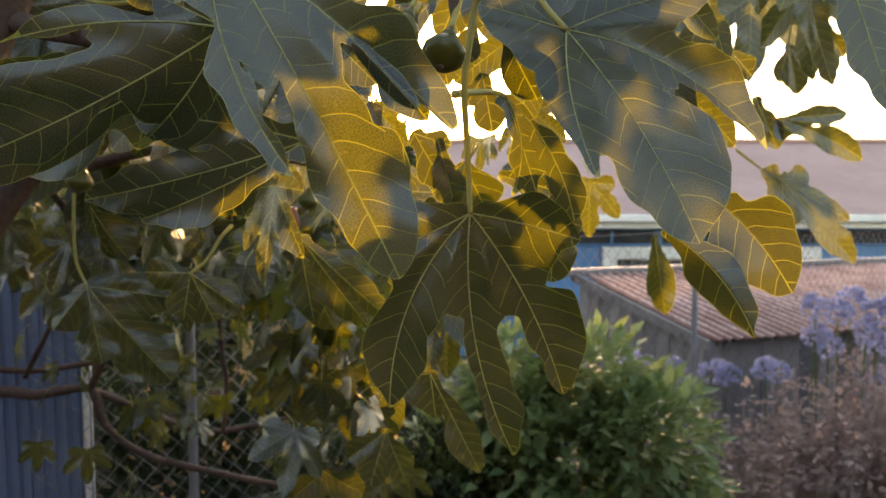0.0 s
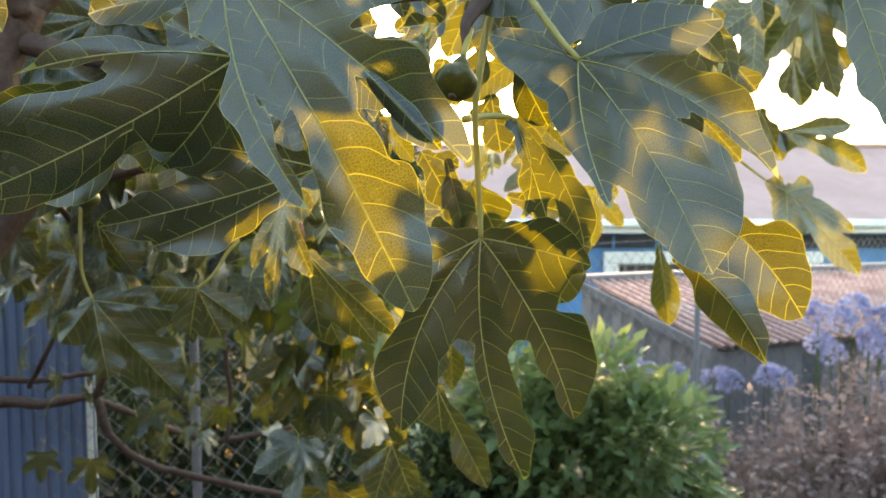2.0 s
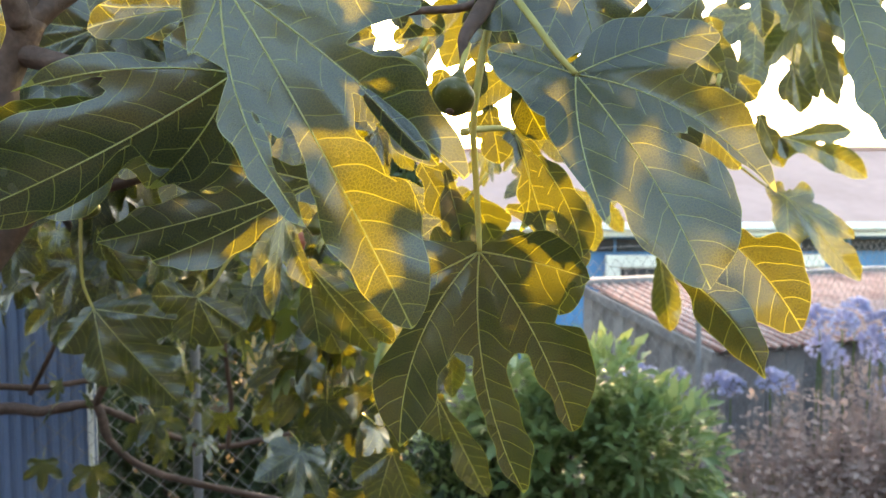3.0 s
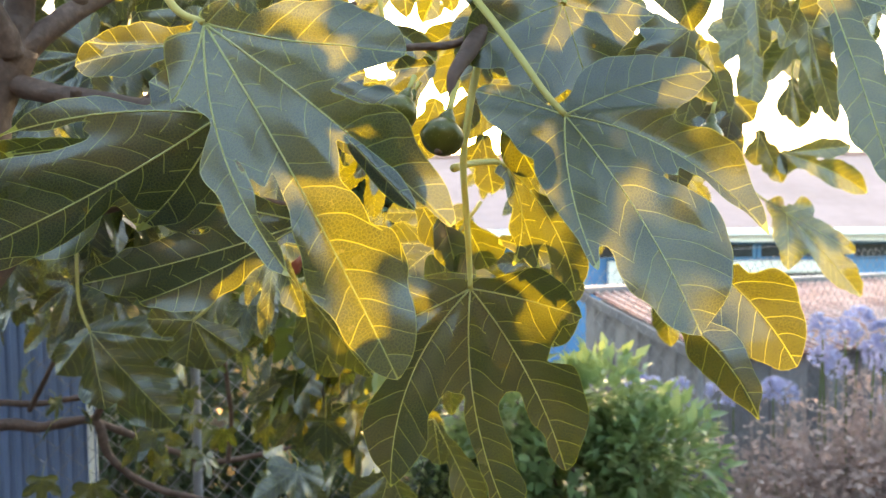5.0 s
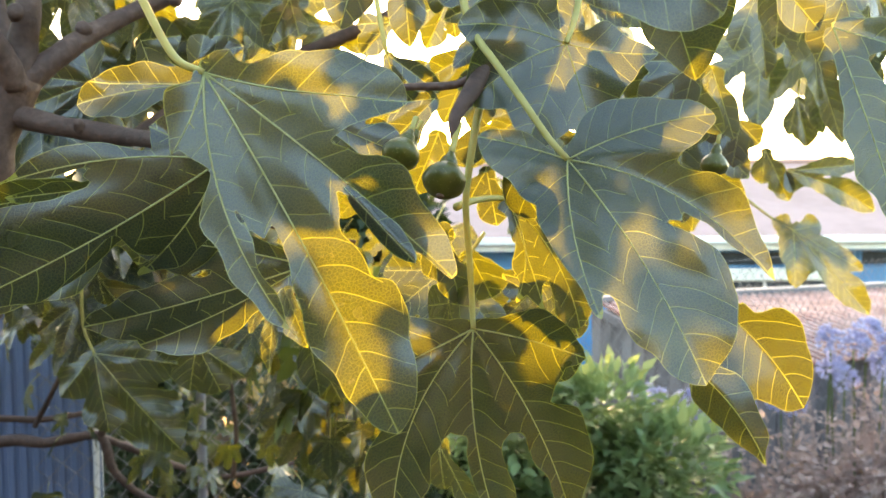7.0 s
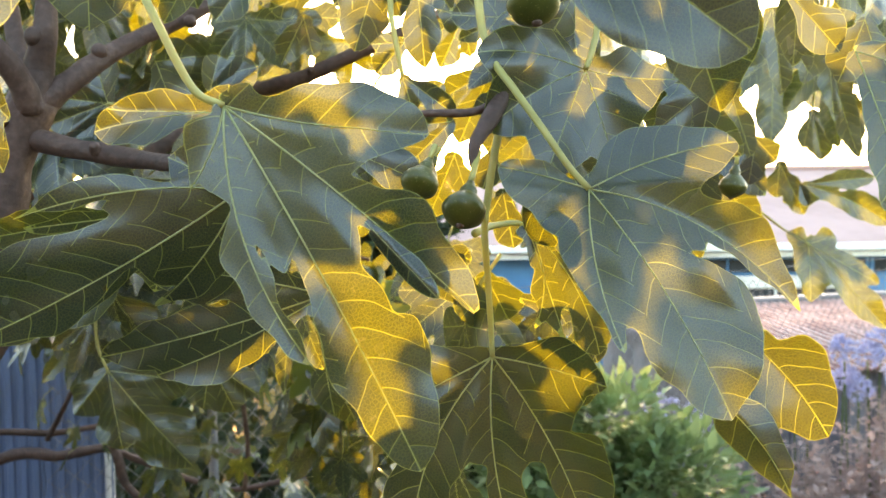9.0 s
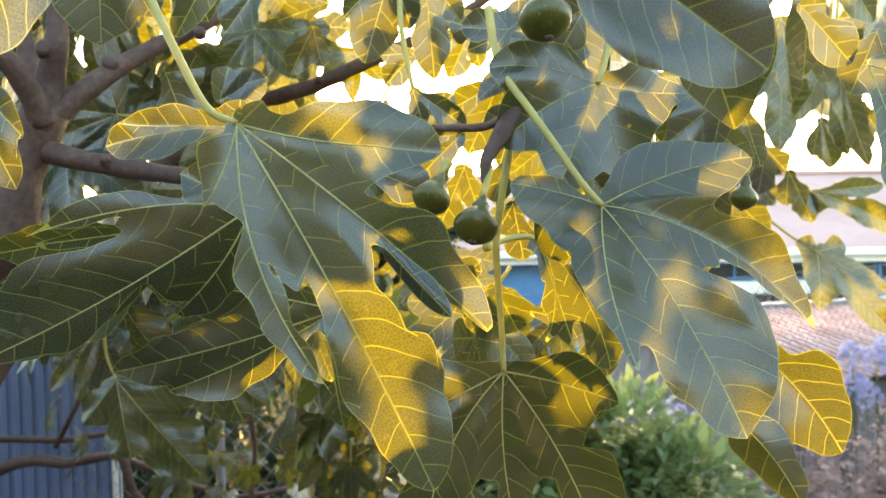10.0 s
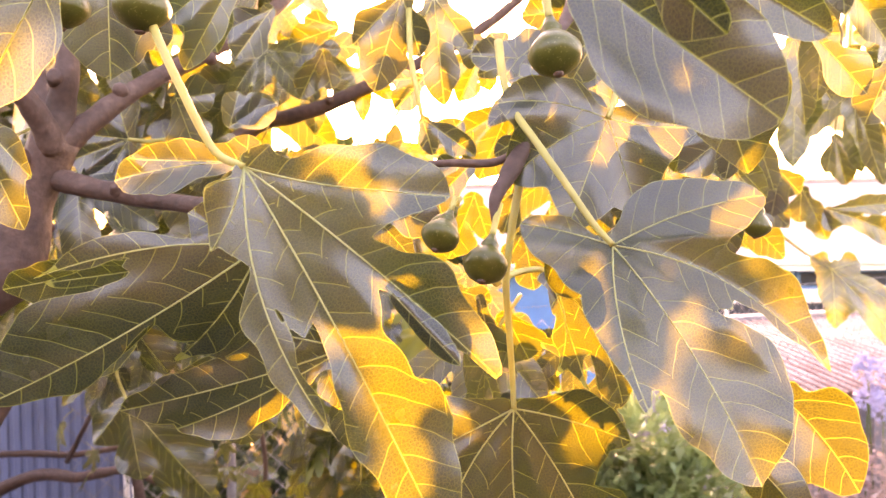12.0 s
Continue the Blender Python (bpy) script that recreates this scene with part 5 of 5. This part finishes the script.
build_fence()


# ---- blue steel screen and ochre hut ----
def build_blue_screen():
    screen = thing("steel_fence_panel", pose(-1.17, 2.60, -0.45, 0, 0, 8), "blue-grey ribbed steel fence panel with a pale edge post", "fence panel")
    verts, faces = [], []
    n, x = 0, -1.9
    prof = []
    while x < -0.02:
        prof += [(x, 0.0), (x + 0.012, 0.0), (x + 0.017, -0.008), (x + 0.034, -0.008)]
        x += 0.039
    for px, py in prof:
        verts += [(px, py, 0), (px, py, 1.95), (px, py + 0.002, 0), (px, py + 0.002, 1.95)]
    for i in range(len(prof) - 1):
        p, q = 4 * i, 4 * i + 4
        faces += [(p, q, q + 1, p + 1), (p + 2, p + 3, q + 3, q + 2), (p + 1, q + 1, q + 3, p + 3)]
    part("sheet", mesh_of("sheet", verts, faces, STEEL_BLUE, False), screen)
    part("edge_post", box_mesh("edge_post", (-0.018, -0.02, 0), (0.0, 0.03, 1.97), WHITE), screen, "pale edge post")
    part("top_rail", box_mesh("top_rail", (-1.9, -0.02, 1.952), (-0.02, 0.03, 1.985), STEEL_BLUE), screen)
    return screen


build_blue_screen()


def build_hut():
    hut = thing("timber_hut", pose(-1.55, 6.0, -1.2), "ochre weatherboard hut with orange corner post", "shed")
    board = box_mesh("board", (0, -0.012, 0), (0.98, 0.012, 0.13), OCHRE)
    for i in range(16):
        part("board", board, hut).matrix_basis = pose(0.05, 0.0, 0.14 * i, 5)
    part("corner_post", box_mesh("corner_post", (0.33, -0.07, 0), (0.42, -0.02, 2.3), TIMBER), hut, "orange timber post")
    part("back", box_mesh("back", (0.0, 0.03, 0), (1.1, 1.2, 2.25), OCHRE), hut)
    return hut


build_hut()


# ---- garden plants ----
def leaf_cloud(name, material, count, place, size, slim=0.3, seed=1, up=0.3):
    """Many small folded leaves; place(rng) gives a point and an outward way."""
    r = random.Random(seed)
    verts, faces = [], []
    for _ in range(count):
        p, way = place(r)
        way = (way + Vector((r.gauss(0, 0.5), r.gauss(0, 0.5), r.gauss(up, 0.45)))).normalized()
        side = way.cross(Vector((r.gauss(0, 0.4), r.gauss(0, 0.4), 1))).normalized()
        nrm = side.cross(way)
        s = size * r.uniform(0.6, 1.25)
        w = s * slim * 0.5
        k = len(verts)
        verts += [p, p + way * s * 0.45 + side * w + nrm * w * 0.35, p + way * s - nrm * s * 0.12, p + way * s * 0.45 - side * w + nrm * w * 0.35, p + way * s * 0.5]
        faces += [(k, k + 4, k + 1), (k + 1, k + 4, k + 2), (k, k + 3, k + 4), (k + 3, k + 2, k + 4)]
    return mesh_of(name, verts, faces, material)


def blobs(spheres):
    total = sum(s[3] ** 2 for s in spheres)

    def place(r):
        pick = r.uniform(0, total)
        for cx, cy, cz, rad in spheres:
            pick -= rad * rad
            if pick <= 0:
                break
        d = Vector((r.gauss(0, 1), r.gauss(0, 1), r.gauss(0, 1))).normalized()
        return Vector((cx, cy, cz)) + d * rad * r.uniform(0.62, 1.04), d
    return place


def stems(name, roots, tops, radius, material, seed):
    r = random.Random(seed)
    pieces = []
    for q in tops:
        base = Vector(roots) + Vector((r.uniform(-0.06, 0.06), r.uniform(-0.06, 0.06), 0))
        q = Vector(q)
        mid = base.lerp(q, 0.5) + Vector((r.uniform(-0.06, 0.06), r.uniform(-0.06, 0.06), 0.05))
        pieces.append(tube(spline([base, mid, q], 4), [radius, radius * 0.7, radius * 0.35], 6))
    return merged(name, pieces, material)


def shrub(base, spheres, count, size, material, label, seed, slim=0.32):
    bush = thing("shrub", Matrix.Translation(base), label, "shrub")
    part("stem", stems("stem", (0, 0, 0), [s[:3] for s in spheres], 0.014, BARK, seed), bush)
    part("foliage", leaf_cloud("foliage", material, count, blobs(spheres), size, slim, seed), bush, "dense small green leaves", "stuff")
    return bush


shrub((0.60, 3.20, -0.42), [(0.02, 0, 1.25, 0.20), (0.22, -0.05, 1.02, 0.26), (-0.18, 0, 0.95, 0.28), (0.05, 0.02, 0.78, 0.32), (0.34, 0, 0.62, 0.26), (-0.32, 0.05, 0.60, 0.28), (0.12, -0.12, 1.08, 0.18), (0.0, 0, 0.4, 0.36), (-0.1, 0.05, 1.22, 0.16), (-0.34, 0.05, 1.08, 0.24), (-0.50, 0.08, 0.86, 0.26), (-0.62, 0.10, 0.62, 0.28), (-0.32, 0.03, 1.24, 0.19)],
      9000, 0.085, BUSH, "leafy green garden shrub with fresh pale tips", 3, 0.46)
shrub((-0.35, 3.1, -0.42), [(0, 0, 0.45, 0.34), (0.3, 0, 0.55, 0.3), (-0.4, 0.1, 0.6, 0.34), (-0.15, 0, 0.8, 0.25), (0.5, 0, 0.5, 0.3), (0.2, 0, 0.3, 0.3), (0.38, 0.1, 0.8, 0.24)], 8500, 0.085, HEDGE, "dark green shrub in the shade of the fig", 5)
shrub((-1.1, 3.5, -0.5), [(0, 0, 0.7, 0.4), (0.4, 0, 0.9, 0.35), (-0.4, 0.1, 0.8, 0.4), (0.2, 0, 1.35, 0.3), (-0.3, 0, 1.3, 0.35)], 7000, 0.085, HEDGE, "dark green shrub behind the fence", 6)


# added foliage backdrop, tall and dense enough to keep sun off the left crown
def tall_hedge():
    hedge = thing("hedge", pose(-3.6, 8.2, -1.2), "tall dark hedge of dense evergreen leaves, added to screen the sun", "hedge")
    r = random.Random(11)
    spheres = [(r.uniform(-4.5, 2.6), r.uniform(-0.5, 0.8), r.uniform(0.5, 3.25), r.uniform(0.5, 0.7)) for _ in range(60)]
    spheres += [(r.uniform(2.4, 3.1), r.uniform(-0.3, 0.5), r.uniform(0.5, 3.2), 0.4) for _ in range(44)]
    part("stem", stems("stem", (0, 0, 0), [s[:3] for s in spheres[:12]], 0.05, BARK, 2), hedge)
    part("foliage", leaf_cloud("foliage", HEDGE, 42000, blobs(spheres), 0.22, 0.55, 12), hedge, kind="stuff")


tall_hedge()


# ---- dry stems, grass and lilac flowers by the fence ----
def dry_shrub():
    plant = thing("dry_shrub", pose(1.75, 3.75, -0.45), "tangled brown dried stems with seed heads", "shrub")
    r = random.Random(21)
    pieces, tips = [], []
    for _ in range(900):
        x, y = r.uniform(-0.34, 1.1), r.uniform(-0.35, 0.30)
        h = r.uniform(0.80, 1.28) * min(1.0, 0.70 + 0.6 * (x + 0.34))
        lean = Vector((r.gauss(0, 0.10), r.gauss(0, 0.10), 0))
        base, top = Vector((x, y, 0)), Vector((x, y, h)) + lean
        pieces.append(tube([base, base.lerp(top, 0.5) + lean * 0.2, top], [0.003, 0.0024, 0.0012], 4))
        tips.append((base, top))
    part("stem", merged("stem", pieces, DRY), plant, "thin dry brown stems", "stuff")

    def place(q):
        b, t = tips[q.randrange(len(tips))]
        u = q.uniform(0.2, 1.0) ** 1.3
        return b.lerp(t, u) + Vector((q.gauss(0, 0.02), q.gauss(0, 0.02), 0)), Vector((q.gauss(0, 1), q.gauss(0, 1), 0.3))
    part("seed_head", leaf_cloud("seed_head", DRY, 20000, place, 0.045, 0.55, 22), plant, kind="stuff")


dry_shrub()


def grass_tuft():
    tuft = thing("grass_tuft", pose(1.28, 3.45, -0.42), "loose tuft of green strap leaves", "grass", kind="stuff")
    r = random.Random(31)
    verts, faces = [], []
    for _ in range(160):
        p = Vector((r.uniform(-0.25, 0.35), r.uniform(-0.2, 0.2), 0))
        lean = Vector((r.gauss(0, 0.16), r.gauss(0, 0.16), 0))
        h, w = r.uniform(0.5, 1.0), r.uniform(0.006, 0.012)
        k = len(verts)
        for i in range(5):
            u = i / 4
            q = p + Vector((0, 0, h * u * (1 - 0.2 * u))) + lean * u * u * 1.6
            ww = w * (1 - u * 0.92)
            verts += [q - Vector((ww, 0, 0)), q + Vector((ww, 0, 0.002))]
        for i in range(4):
            faces.append((k + 2 * i, k + 2 * i + 1, k + 2 * i + 3, k + 2 * i + 2))
    part("blade", mesh_of("blade", verts, faces, GRASS), tuft, kind="stuff")


grass_tuft()


def flower_head(seed):
    r = random.Random(seed)
    verts, faces = [], []
    for _ in range(46):
        d = Vector((r.gauss(0, 1), r.gauss(0, 1), r.gauss(0.35, 0.8))).normalized()
        c = d * r.uniform(0.055, 0.08)
        a = d.cross(Vector((0.3, 0.2, 1))).normalized()
        b = d.cross(a)
        k = len(verts)
        verts += [c - d * 0.028]
        for j in range(6):
            t = j * math.pi / 3
            verts += [c + (a * math.cos(t) + b * math.sin(t)) * 0.017 + d * 0.006, c + (a * math.cos(t + 0.52) + b * math.sin(t + 0.52)) * 0.007 - d * 0.004]
        for j in range(12):
            faces.append((k, k + 1 + j, k + 1 + (j + 1) % 12))
    return mesh_of("flower_head", verts, faces, PETAL)


HEADS = [flower_head(s) for s in (1, 2, 3)]
for i, (x, y, z) in enumerate([(1.97, 3.95, 0.97), (2.16, 3.95, 0.97), (1.93, 3.95, 0.80), (1.86, 3.95, 1.00), (2.09, 3.9, 0.88), (2.06, 4.0, 1.03), (2.24, 3.9, 1.02), (2.28, 3.95, 0.90), (2.20, 4.0, 0.80), (1.85, 3.92, 0.86), (2.37, 4.0, 1.04), (2.42, 3.95, 0.92), (1.077, 4.3, 0.634), (1.25, 4.3, 0.60), (1.28, 4.36, 0.50), (1.47, 4.3, 0.59), (1.56, 4.34, 0.57), (1.76, 4.3, 0.60), (1.15, 4.3, 0.424), (1.03, 4.36, 0.60), (1.86, 4.36, 0.57), (2.30, 4.1, 0.60)]):
    low = ground_height(x, y)
    plant = thing("agapanthus", pose(x, y, low, 0, 0, 40 * i), "lilac-blue agapanthus flower on a tall green stem", "flower", "lilac flowers by the fence")
    vs, fs = tube(spline([(0.03, 0.02, 0), (0.02, 0, (z - low) * 0.5), (0, 0, z - low - 0.03)], 4), [0.006, 0.005, 0.004], 6)
    part("stem", mesh_of("stem", vs, fs, GRASS), plant)
    h = part("flower_head", HEADS[i % 3], plant, "ball of lilac-blue florets")
    h.location = (0, 0, z - low)


# ---- small things seen between the leaves ----
def small_red():
    vs, fs = tube(spline([(0, 0, -0.025), (0, 0, 0), (0.004, 0, 0.03)], 4), [0.016, 0.023, 0.012], 12)
    ob = part("fig", mesh_of("fig", vs, fs, RED), fig_tree, "red ripening fig")
    ob.location = (-0.30, 1.55, 1.53)


small_red()
dead = part("dried_leaf", CROWN_BLADES[0].copy(), fig_tree, "pale dried curled leaf")
dead.data.materials[0] = PALE
dead.matrix_basis = pose(-0.735, 2.49, 0.94, 150, 25, 40) @ Matrix.Scale(0.35, 4)
